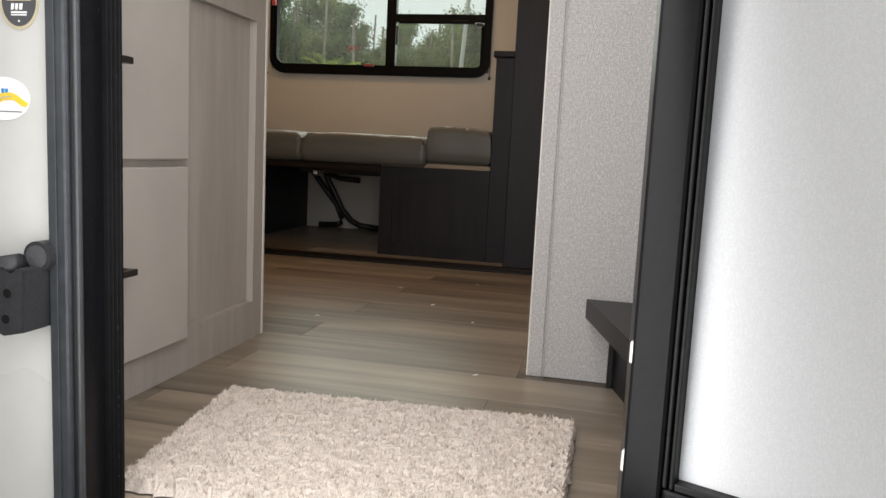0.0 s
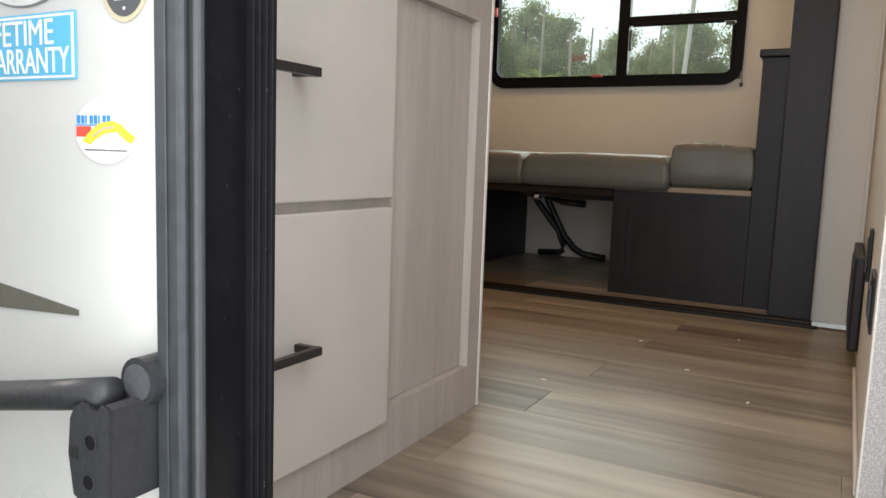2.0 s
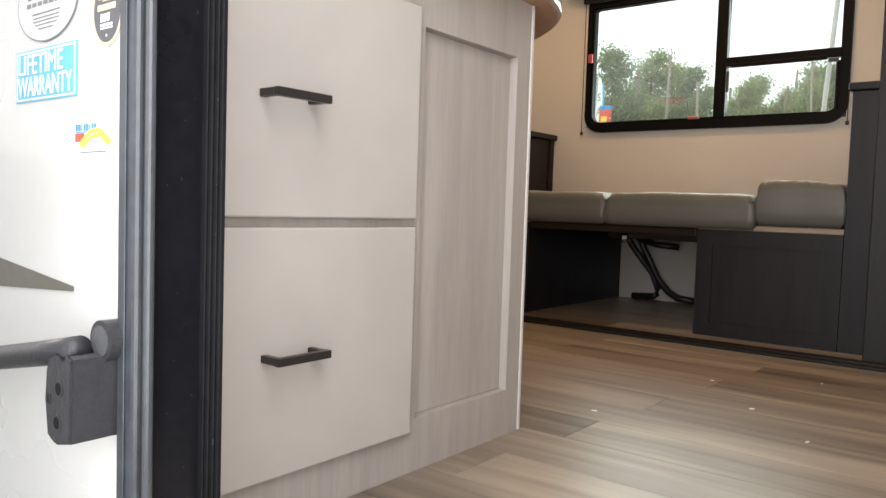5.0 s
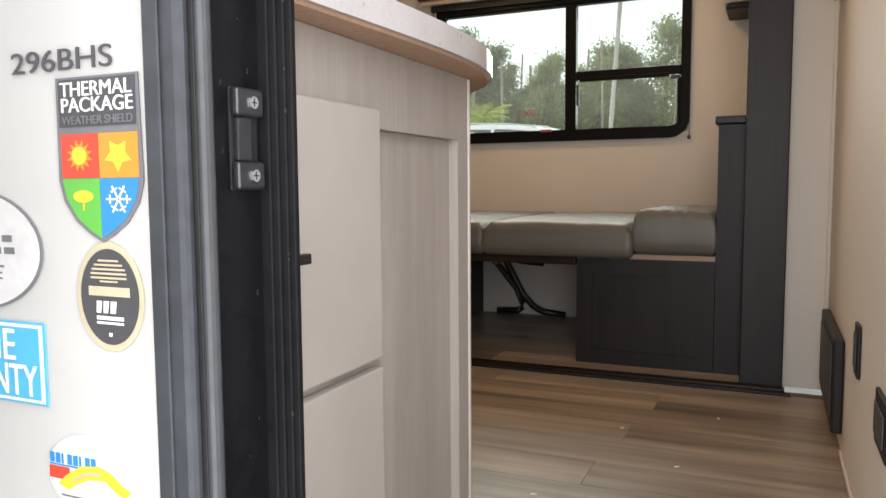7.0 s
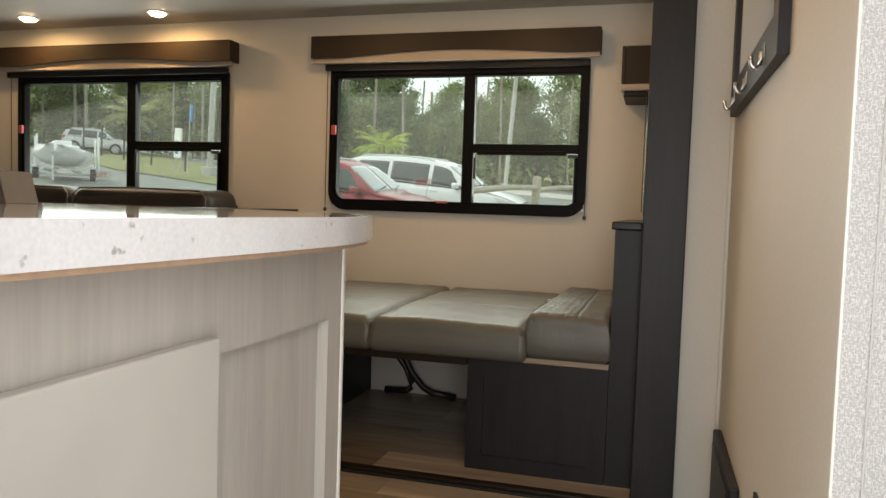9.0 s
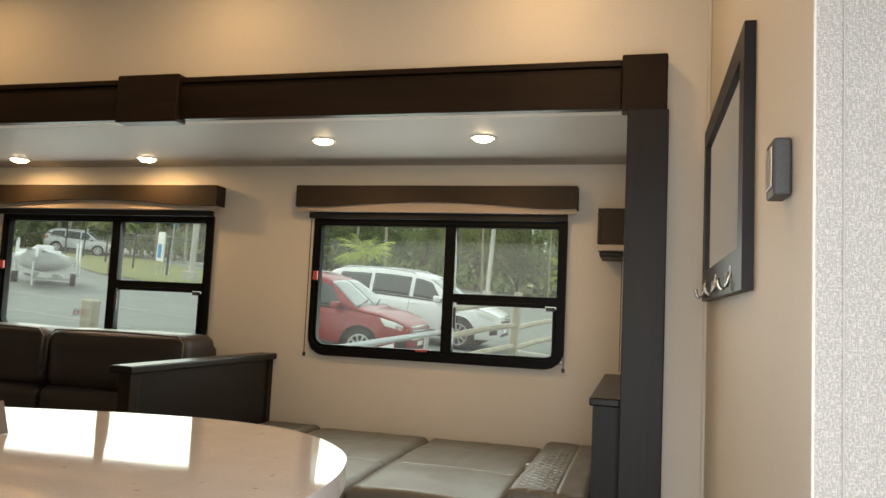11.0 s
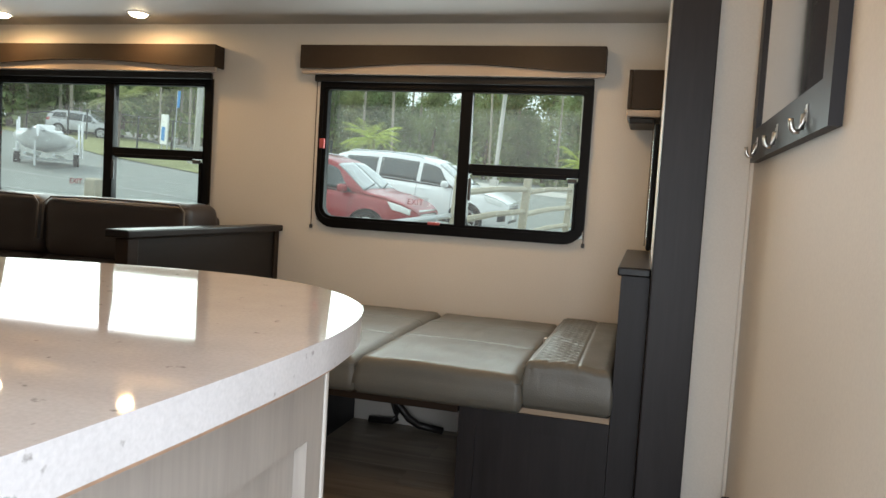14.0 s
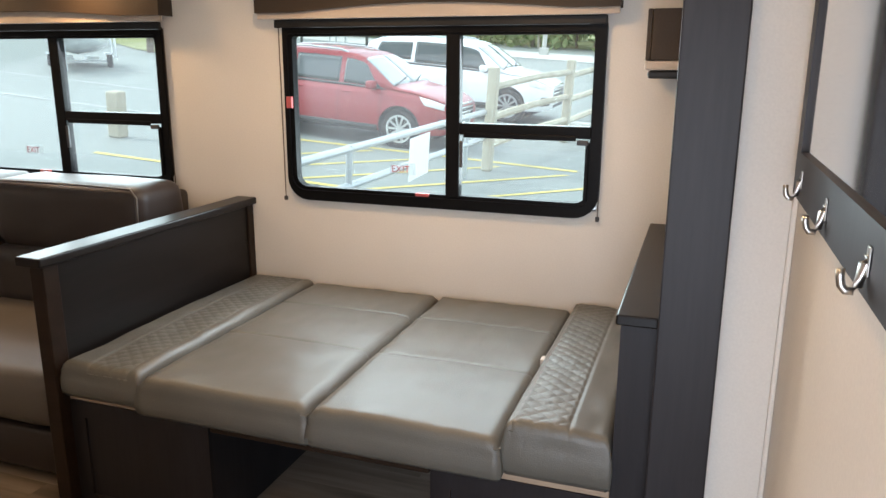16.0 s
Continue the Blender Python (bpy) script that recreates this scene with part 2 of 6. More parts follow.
# ---- small builders ----
def box(bm, x0, x1, y0, y1, z0, z1):
    vs = [bm.verts.new((x, y, z)) for x in (x0, x1) for y in (y0, y1) for z in (z0, z1)]
    fs = [bm.faces.new([vs[i] for i in q]) for q in ((0, 1, 3, 2), (4, 6, 7, 5), (0, 4, 5, 1), (2, 3, 7, 6), (0, 2, 6, 4), (1, 5, 7, 3))]
    return vs, fs


def boxes(*dims):
    bm = bmesh.new()
    for d in dims:
        box(bm, *d)
    return bm


def rounded(x0, x1, y0, y1, z0, z1, r=0.004, seg=2):
    bm = bmesh.new()
    box(bm, x0, x1, y0, y1, z0, z1)
    bmesh.ops.bevel(bm, geom=bm.edges[:], offset=r, segments=seg, affect="EDGES", profile=0.5)
    return bm


def obj(name, bm, material, smooth=False):
    bmesh.ops.recalc_face_normals(bm, faces=bm.faces[:])
    me = bpy.data.meshes.new(name)
    bm.to_mesh(me)
    bm.free()
    me.materials.append(material)
    if smooth:
        for p in me.polygons:
            p.use_smooth = True
    return new(name, me)


def part(name, bm, material, parent, label="", smooth=False):
    o = obj(name, bm, material, smooth)
    o.parent = parent
    o.matrix_parent_inverse = parent.matrix_basis.inverted()
    return tagged(o, label)


def struct(name, bm, material, label, category, smooth=False):
    return tagged(obj(name, bm, material, smooth), label, category, kind="structure")


def thing(name, at, label, category, group=""):
    o = new(name)
    o.empty_display_size = 0.1
    o.matrix_basis = pose(*at)
    return tagged(o, label, category, group)


def tube(bm, pts, r, n=10):
    """A round bar along a chain of points."""
    pts = [Vector(p) for p in pts]
    rings = []
    for i, p in enumerate(pts):
        d = (pts[min(i + 1, len(pts) - 1)] - pts[max(i - 1, 0)]).normalized()
        u = d.cross(Vector((0, 0, 1)) if abs(d.z) < 0.9 else Vector((1, 0, 0))).normalized()
        v = d.cross(u)
        rings.append([bm.verts.new(p + r * (math.cos(2 * math.pi * k / n) * u + math.sin(2 * math.pi * k / n) * v)) for k in range(n)])
    for a, b in zip(rings, rings[1:]):
        for k in range(n):
            bm.faces.new((a[k], a[(k + 1) % n], b[(k + 1) % n], b[k]))
    bm.faces.new(rings[0])
    bm.faces.new(rings[-1])
    return bm


def arc(cx, cy, r, a0, a1, n):
    return [(cx + r * math.cos(radians(a0 + (a1 - a0) * i / n)), cy + r * math.sin(radians(a0 + (a1 - a0) * i / n))) for i in range(n + 1)]


def slab(bm, outline, put, t0, t1):
    """A flat outline given a thickness; put(u, v, w) places it."""
    a = [bm.verts.new(put(u, v, t0)) for u, v in outline]
    b = [bm.verts.new(put(u, v, t1)) for u, v in outline]
    bm.faces.new(a)
    bm.faces.new(b[::-1])
    for i in range(len(a)):
        j = (i + 1) % len(a)
        bm.faces.new((a[i], b[i], b[j], a[j]))
    return bm


def ring(bm, outer, inner, put, t0, t1):
    """A frame between two outlines of equal count."""
    n = len(outer)
    v = [[bm.verts.new(put(u, w, t)) for u, w in o] for o in (outer, inner) for t in (t0, t1)]
    for i in range(n):
        j = (i + 1) % n
        bm.faces.new((v[0][i], v[0][j], v[2][j], v[2][i]))
        bm.faces.new((v[1][i], v[3][i], v[3][j], v[1][j]))
        bm.faces.new((v[0][i], v[1][i], v[1][j], v[0][j]))
        bm.faces.new((v[2][i], v[2][j], v[3][j], v[3][i]))
    return bm


def disc(cx, cz, rx, rz, n=32):
    return [(cx + rx * math.cos(2 * math.pi * k / n), cz + rz * math.sin(2 * math.pi * k / n)) for k in range(n)]


def rrect(x0, x1, z0, z1, r, n=6, top=None):
    """Outline of a rectangle with rounded corners."""
    t = r if top is None else top
    return (arc(x1 - r, z0 + r, r, -90, 0, n) + arc(x1 - t, z1 - t, t, 0, 90, n)
            + arc(x0 + t, z1 - t, t, 90, 180, n) + arc(x0 + r, z0 + r, r, 180, 270, n))

# ---- the shell of the trailer ----
XL, XR = -5.2, 2.6           # ends of the room
YD = 0.92                    # outer skin of the door wall
YB = 4.606                   # back wall of the slide-out
GROUND = -0.78
DL, DR, DT = -0.700, -0.045, 1.90   # door opening

struct("wall_south", boxes((XL - 0.05, DL - 0.02, YD, 0.95, -0.35, 2.75), (DR + 0.02, XR + 0.05, YD, 0.95, -0.35, 2.75), (DL - 0.02, DR + 0.02, YD, 0.95, DT + 0.02, 2.75), (DL - 0.02, DR + 0.02, YD, 0.95, -0.35, -0.03)), SKIN, "glossy cream fibreglass outer skin of the trailer", "exterior wall")
struct("wall_south_lining", boxes((XL, DL - 0.02, 0.952, 0.985, 0.0, 2.6), (DR + 0.02, XR, 0.952, 0.985, 0.0, 2.6), (DL - 0.02, DR + 0.02, 0.952, 0.985, DT + 0.02, 2.6)), WALLPAPER, "beige wallpapered inner lining of the entry wall", "wall")
struct("wall_north_upper", boxes((XL, -0.4002, 3.42, 3.48, 1.945, 2.6)), WALLPAPER, "beige wall above the slide-out opening", "wall")
struct("wall_north_pier", boxes((-0.40, -0.236, 3.42, 3.48, 0.0, 2.6)), WALLPAPER, "narrow beige wall strip beside the slide-out post", "wall")
struct("wall_hall", boxes((-0.235, -0.19, 1.855, 3.48, 0.0, 2.6)), WALLPAPER, "beige wallpapered side wall with mirror and hooks", "wall")
struct("wall_entry", boxes((-0.232, XR, 1.83, 1.854, 0.0, 2.6)), TEXTURED, "light grey woven-texture wall facing the entry door", "wall")
struct("wall_west", boxes((XL - 0.05, XL, 0.95, YB + 0.05, 0.0, 2.6)), WALLPAPER, "plain beige end wall", "wall")
struct("wall_east", boxes((XR, XR + 0.05, 0.95, 1.85, 0.0, 2.6)), WALLPAPER, "plain beige end wall", "wall")
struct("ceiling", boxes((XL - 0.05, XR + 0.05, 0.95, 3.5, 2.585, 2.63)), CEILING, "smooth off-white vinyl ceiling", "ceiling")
struct("roof", boxes((XL - 0.05, XR + 0.05, YD, 3.5, 2.631, 2.75), (XL - 0.05, -0.45, 3.5, YB + 0.05, 2.08, 2.12)), SKIN, "white membrane roof of the trailer", "roof")
trim = struct("corner_trim", rounded(-0.2395, -0.205, 1.822, 1.8295, 0.0, 2.58, 0.003), TEXTURED, "woven-texture corner moulding on the wall edge", "trim")
part("side_strip", rounded(-0.241, -0.2355, 1.8225, 1.875, 0.0, 2.58, 0.002), WALLPAPER, trim)
# nothing is cut here: a darker strip paints the shade of a groove
part("groove_shade", rounded(-0.2048, -0.2020, 1.826, 1.8298, 0.0, 2.58, 0.0005), TRIMSHADE, trim)
struct("baseboard", rounded(-0.2435, -0.2355, 1.876, 2.75, 0.0, 0.014, 0.003), TRIMWHITE, "slim cream bead along the wall foot", "trim")
struct("inner_corner_bead", rounded(-0.2475, -0.2355, 3.405, 3.4195, 0.0, 2.58, 0.003), WALLPAPER, "slim beige bead in the wall corner", "trim")

# slide-out box
W1 = (-4.36, -2.83, 0.945, 1.715)    # outer sizes of the two windows
W2 = (-2.235, -0.795, 0.945, 1.715)
c = 0.03


def pierced(x0, x1, y0, y1, z0, z1, holes):
    d, at = [], x0
    for a, b, q, w in holes:
        d += [(at, a + c, y0, y1, z0, z1), (a + c, b - c, y0, y1, z0, q + c), (a + c, b - c, y0, y1, w - c, z1)]
        at = b - c
    return boxes(*d, (at, x1, y0, y1, z0, z1))


struct("slide_wall_back", pierced(XL, -0.46, YB, YB + 0.04, 0.0, 2.05, (W1, W2)), WALLPAPER, "beige back wall of the slide-out with two windows", "wall")
struct("slide_wall_back_skin", pierced(XL, -0.46, YB + 0.041, YB + 0.06, -0.2, 2.08, (W1, W2)), SKIN, "cream fibreglass outer skin of the slide-out", "exterior wall")
struct("slide_wall_side", boxes((-0.505, -0.46, 3.482, YB - 0.001, 0.0, 2.05)), WALLPAPER, "beige end wall of the slide-out", "wall")
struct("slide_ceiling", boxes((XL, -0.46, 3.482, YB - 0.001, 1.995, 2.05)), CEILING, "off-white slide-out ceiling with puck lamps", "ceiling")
struct("slide_floor_base", boxes((XL, -0.46, 3.335, YB, -0.06, 0.012)), PLANKGAP, "dark slide-out floor base", "floor")
strip = struct("slide_threshold", rounded(XL, -0.365, 3.295, 3.335, 0.0, 0.022, 0.006), DARKWOODX, "dark threshold strip along the slide-out floor", "trim")
part("wiper_edge", rounded(XL, -0.345, 3.283, 3.296, 0.0, 0.010, 0.003), RUBBER, strip)
fl = struct("floor", boxes((XL, XR, 0.951, 1.84, -0.08, -0.004), (XL, -0.2, 1.84, 3.36, -0.08, -0.004)), PLANKGAP, "grey-brown wood-look vinyl plank floor", "floor")

# dark fascia and post round the slide-out opening
fas = thing("slide_fascia", (-2.8, 3.39, 1.94), "dark espresso wooden fascia along the slide-out opening", "trim")
fas["kind"] = "structure"
part("fascia_board", rounded(XL, -0.53, 3.375, 3.42, 1.94, 2.085, 0.004), DARKWOODX, fas)
part("crown_strip", rounded(XL, -0.53, 3.362, 3.42, 2.086, 2.108, 0.004), DARKWOODX, fas)
for x0, x1 in ((-2.56, -2.27), (-0.53, -0.378)):
    part("corner_block", rounded(x0, x1, 3.35, 3.42, 1.925, 2.122, 0.006), DARKWOODX, fas)
post = thing("slide_post", (-0.44, 3.36, 0), "tall charcoal laminate post at the slide-out edge", "trim")
post["kind"] = "structure"
part("post_board", rounded(-0.508, -0.372, 3.335, 3.42, 0.012, 1.924, 0.004), DARKWOOD, post)
part("post_return", rounded(-0.508, -0.485, 3.421, 3.481, 0.012, 1.93, 0.003), DARKWOOD, post)


# windows: black frame, mullion, sliding half with a cross bar
def rv_window(name, dims, y, exit_at, label):
    x0, x1, z0, z1 = dims
    put = lambda u, v, w: (u, y + w, v)
    w = struct(name, ring(bmesh.new(), rrect(x0 + 0.024, x1 - 0.020, z0, z1, 0.10, 6, 0.03), rrect(x0 + 0.045, x1 - 0.045, z0 + 0.045, z1 - 0.045, 0.065, 6, 0.02), put, -0.022, 0.05), WINBLACK, label, "window")
    part("inner_bead", ring(bmesh.new(), rrect(x0 + 0.042, x1 - 0.042, z0 + 0.042, z1 - 0.042, 0.066, 6, 0.02), rrect(x0 + 0.066, x1 - 0.066, z0 + 0.060, z1 - 0.056, 0.052, 6, 0.014), put, -0.012, 0.03), WINBLACK, w)
    mx = x0 + (x1 - x0) * 0.56
    part("mullion", rounded(mx - 0.03, mx + 0.03, y - 0.016, y + 0.03, z0 + 0.05, z1 - 0.05, 0.004), WINBLACK, w)
    zc = z0 + (z1 - z0) * 0.445
    part("cross_bar", rounded(mx + 0.031, x1 - 0.062, y - 0.016, y + 0.03, zc - 0.026, zc + 0.022, 0.004), WINBLACK, w)
    part("sash_rail", rounded(mx + 0.05, x1 - 0.12, y - 0.024, y - 0.017, zc - 0.036, zc - 0.014, 0.003), WINBLACK, w)
    part("sash_side", rounded(x1 - 0.083, x1 - 0.066, y - 0.020, y + 0.02, z0 + 0.07, zc - 0.04, 0.004), WINBLACK, w)
    part("latch", rounded(x1 - 0.115, x1 - 0.07, y - 0.032, y - 0.018, zc - 0.05, zc - 0.03, 0.003), PLASTIC, w)
    part("slide_lever", rounded(mx + 0.035, mx + 0.05, y - 0.03, y - 0.017, zc - 0.16, zc - 0.05, 0.004), PLASTIC, w)
    part("foot_latch", rounded(mx - 0.16, mx - 0.10, y - 0.034, y - 0.014, z0 + 0.05, z0 + 0.064, 0.003), REDTAG, w, "red emergency release tab")
    part("side_tag", rounded(x0 + 0.036, x0 + 0.062, y - 0.030, y - 0.014, z0 + (z1 - z0) * 0.53, z0 + (z1 - z0) * 0.53 + 0.05, 0.002), REDTAG, w, "red release tag")
    for a, b, q, t in ((x0 + 0.05, mx, z0 + 0.05, z1 - 0.05), (mx, x1 - 0.05, zc, z1 - 0.05), (mx, x1 - 0.05, z0 + 0.05, zc)):
        p = part("pane", boxes((a, b, y + 0.004, y + 0.009, q, t)), PANE, w)
        p.visible_shadow = False
    d = part("exit_decal", boxes((exit_at - 0.06, exit_at + 0.06, y + 0.0015, y + 0.003, z0 + 0.135, z0 + 0.185)), DECALWHITE, w, "red EXIT lettering on clear film")
    d.visible_shadow = False
    letters(w, "EXIT", exit_at - 0.052, y + 0.0005, z0 + 0.145, 0.042, REDTAG)
    return w


def letters(parent, words, x, y, z, size, material, turn=(90, 0, 0), thin=0.0003):
    """Lettering in the built-in font, as a mesh."""
    cu = bpy.data.curves.new("lettering", "FONT")
    cu.body, cu.size, cu.extrude = words, size, thin
    tmp = new("lettering", cu)
    me = bpy.data.meshes.new_from_object(tmp.evaluated_get(bpy.context.evaluated_depsgraph_get()))
    bpy.data.objects.remove(tmp)
    me.materials.clear()
    me.materials.append(material)
    o = new("lettering", me)
    o.matrix_basis = pose(x, y, z, *turn)
    o.parent = parent
    o.matrix_parent_inverse = parent.matrix_basis.inverted()
    return o


REDTAG = mat("red_plastic", (0.42, 0.09, 0.09), 0.5)
DECALWHITE = glass("clear_film", (0.95, 0.95, 0.95), 0.3)
rv_window("window_1", W1, YB, -3.72, "black-framed sliding window above the sofa")
rv_window("window_2", W2, YB, -1.66, "black-framed sliding window above the dinette")

# ---- slide-out furniture ----
def panel_door(parent, name, x0, x1, y, z0, z1, mat_, rail=0.06):
    """A shaker front facing -y: rails round a sunk panel."""
    f = part(name, ring(bmesh.new(), [(x0, z0), (x1, z0), (x1, z1), (x0, z1)], [(x0 + rail, z0 + rail), (x1 - rail, z0 + rail), (x1 - rail, z1 - rail), (x0 + rail, z1 - rail)], lambda u, v, w: (u, y + w, v), 0.0, 0.016), mat_, parent)
    part("sunk_panel", boxes((x0 + rail, x1 - rail, y + 0.008, y + 0.015, z0 + rail, z1 - rail)), mat_, f)
    return f


def dinette_bench(x0, x1, label):
    b = thing("dinette_bench", ((x0 + x1) / 2, 4.0, 0.012), label, "bench", "dinette benches")
    part("body", boxes((x0, x1, 3.455, YB - 0.004, 0.013, 0.425)), DARKWOOD, b)
    panel_door(b, "front_panel", x0, x1, 3.4385, 0.013, 0.425, DARKWOOD)
    part("seat_board", rounded(x0, x1, 3.442, YB - 0.004, 0.4255, 0.446, 0.002), PLY, b, "raw plywood seat board")
    return b


dinette_bench(-1.105, -0.602, "charcoal dinette bench base with sunk front panel")
dinette_bench(-2.42, -1.86, "charcoal dinette bench base beside the sofa divider")


def cushion(x0, x1, y0, y1, z0, z1, label, quilt=None, sag=0.0):
    """A boxed seat cushion: soft crown, rounded rim, stitched lines sunk into the cover."""
    nx, ny = (64, 150) if quilt else (26, 170)
    c_ = thing("dinette_cushion", ((x0 + x1) / 2, (y0 + y1) / 2, z0), label, "cushion", "dinette bed cushions")
    bm = bmesh.new()
    r = 0.030

    def stitch(x, y):
        """Depth of the sewing at a place."""
        d = min(abs(y - (y1 - 0.33)), abs(y - (y1 - 0.72))) if not quilt else 9
        if quilt:
            qa, qb = quilt
            d = min(abs(x - qa), abs(x - qb))
            if qa < x < qb:
                p = 0.050
                for k in (x * 0.9 + y, x * 0.9 - y):
                    d = min(d, abs((k / p) % 1 - 0.5) * p)
        return (0.0042 if quilt else 0.006) * math.exp(-(d / 0.0045) ** 2)

    grid = {}
    for i in range(nx + 1):
        for j in range(ny + 1):
            u, v = i / nx, j / ny
            x, y = x0 + (x1 - x0) * u, y0 + (y1 - y0) * v
            e = min(x - x0, x1 - x, y - y0, y1 - y)
            drop = 0 if e > r else r - math.sqrt(max(0, r * r - (r - e) ** 2))
            crown = 0.012 * math.sin(math.pi * u) ** 0.6 * math.sin(math.pi * v) ** 0.6
            ripple = 0.005 * noise.noise(Vector((x * 6, y * 6, z1 * 9))) + 0.003 * noise.noise(Vector((x * 19, y * 9, 4)))
            z = z1 - drop + crown + ripple - stitch(x, y) - sag * (1 - 0.5 * u) * (1 - v)
            grid[i, j] = bm.verts.new((x, y, z))
    for i in range(nx):
        for j in range(ny):
            bm.faces.new((grid[i, j], grid[i + 1, j], grid[i + 1, j + 1], grid[i, j + 1]))
    rim = [(i, 0) for i in range(nx)] + [(nx, j) for j in range(ny)] + [(i, ny) for i in range(nx, 0, -1)] + [(0, j) for j in range(ny, 0, -1)]
    prev = [grid[k] for k in rim]
    for f, g in ((0.12, -0.001), (0.3, 0.004), (0.6, 0.007), (0.85, 0.003), (1.0, -0.010)):
        row = []
        for (i, j), v in ((k, grid[k]) for k in rim):
            z = v.co.z * (1 - f) + z0 * f
            w = g + (0.004 * noise.noise(Vector((v.co.x * 9, v.co.y * 9, z * 14))) if 0 < f < 1 else 0)
            row.append(bm.verts.new((v.co.x + (w if i == nx else -w if i == 0 else 0), v.co.y + (w if j == ny else -w if j == 0 else 0), z)))
        for k in range(len(rim)):
            q = (k + 1) % len(rim)
            bm.faces.new((prev[k], prev[q], row[q], row[k]))
        prev = row
    bm.faces.new(prev)
    part("cover", bm, CUSHION, c_, smooth=True)
    loop = [(x0 + 0.003, y0 + 0.003), (x1 - 0.003, y0 + 0.003), (x1 - 0.003, y1 - 0.003), (x0 + 0.003, y1 - 0.003), (x0 + 0.003, y0 + 0.003)]
    part("piping", tube(bmesh.new(), [(x, y, z1 - 0.030 - ((sag if x < x0 + 0.1 else 0.5 * sag) if y < y0 + 0.1 else 0)) for x, y in loop], 0.0028, 6), CUSHION, c_, smooth=True)
    return c_


cushion(-2.415, -2.10, 3.415, 4.59, 0.447, 0.572, "taupe vinyl cushion with a diamond-quilted band", (-2.30, -2.145))
cushion(-2.096, -1.483, 3.405, 4.59, 0.430, 0.560, "plain taupe vinyl bed cushion on the lowered table")
tagc = cushion(-1.479, -0.893, 3.405, 4.59, 0.430, 0.560, "plain taupe vinyl bed cushion on the lowered table")
cushion(-0.888, -0.604, 3.425, 4.59, 0.447, 0.592, "taupe vinyl cushion with a diamond-quilted band", (-0.868, -0.715), -0.022)

part("label_tag", rounded(-0.889, -0.878, 3.90, 3.935, 0.568, 0.604, 0.001), TRIMWHITE, tagc, "small white sewn label")

# lowered table on its folding leg
tb = thing("dinette_table", (-1.48, 4.0, 0.012), "lowered dinette table on black folding legs, carrying the bed cushions", "table")
part("tabletop", rounded(-1.855, -1.11, 3.44, 4.58, 0.398, 0.4285, 0.004), DARKWOODX, tb)
for path in ([(-1.80, 4.30, 0.385), (-1.776, 4.36, 0.308), (-1.652, 4.36, 0.162), (-1.620, 4.36, 0.085), (-1.624, 4.36, 0.058), (-1.642, 4.36, 0.044), (-1.760, 4.36, 0.038)],
             [(-1.72, 4.30, 0.385), (-1.702, 4.33, 0.310), (-1.608, 4.33, 0.138), (-1.55, 4.33, 0.076), (-1.50, 4.33, 0.050), (-1.38, 4.33, 0.038)]):
    part("leg", tube(bmesh.new(), path, 0.017, 10), HANDLE, tb, smooth=True)
part("brace", tube(bmesh.new(), [(-1.70, 4.2, 0.365), (-1.58, 4.2, 0.325), (-1.46, 4.2, 0.318)], 0.016, 8), HANDLE, tb, smooth=True)
part("bracket", rounded(-1.68, -1.14, 3.86, 4.06, 0.360, 0.397, 0.004), HANDLE, tb)
part("knob", rounded(-1.60, -1.56, 3.82, 3.86, 0.345, 0.385, 0.012, 3), CHROME, tb)
struct("slide_back_panel", rounded(-1.858, -1.107, 4.40, 4.42, 0.0195, 0.39, 0.002), TRIMWHITE, "pale panel behind the table legs", "panel")

# low end wall at the right of the dinette
ew = thing("dinette_end_wall", (-0.555, 4.0, 0.012), "charcoal low end wall with a flat cap beside the dinette", "partition")
part("panel", boxes((-0.600, -0.510, 3.440, YB - 0.003, 0.013, 0.915)), DARKWOOD, ew)
part("cap", rounded(-0.612, -0.509, 3.425, YB - 0.003, 0.916, 0.944, 0.005), DARKWOODY, ew)

# divider between sofa and dinette
dv = thing("sofa_divider", (-2.45, 4.0, 0.012), "dark espresso divider panel with a cap between sofa and dinette", "partition")
part("panel", boxes((-2.468, -2.424, 3.46, YB - 0.003, 0.013, 0.905)), DARKWOODY, dv)
part("front_post", rounded(-2.475, -2.418, 3.395, 3.459, 0.013, 0.905, 0.004), DARKWOODX, dv)
part("back_post", rounded(-2.474, -2.416, 4.555, 4.602, 0.45, 0.904, 0.003), DARKWOODX, dv)
part("cap", rounded(-2.50, -2.395, 3.365, YB - 0.003, 0.906, 0.938, 0.006), DARKWOODY, dv)


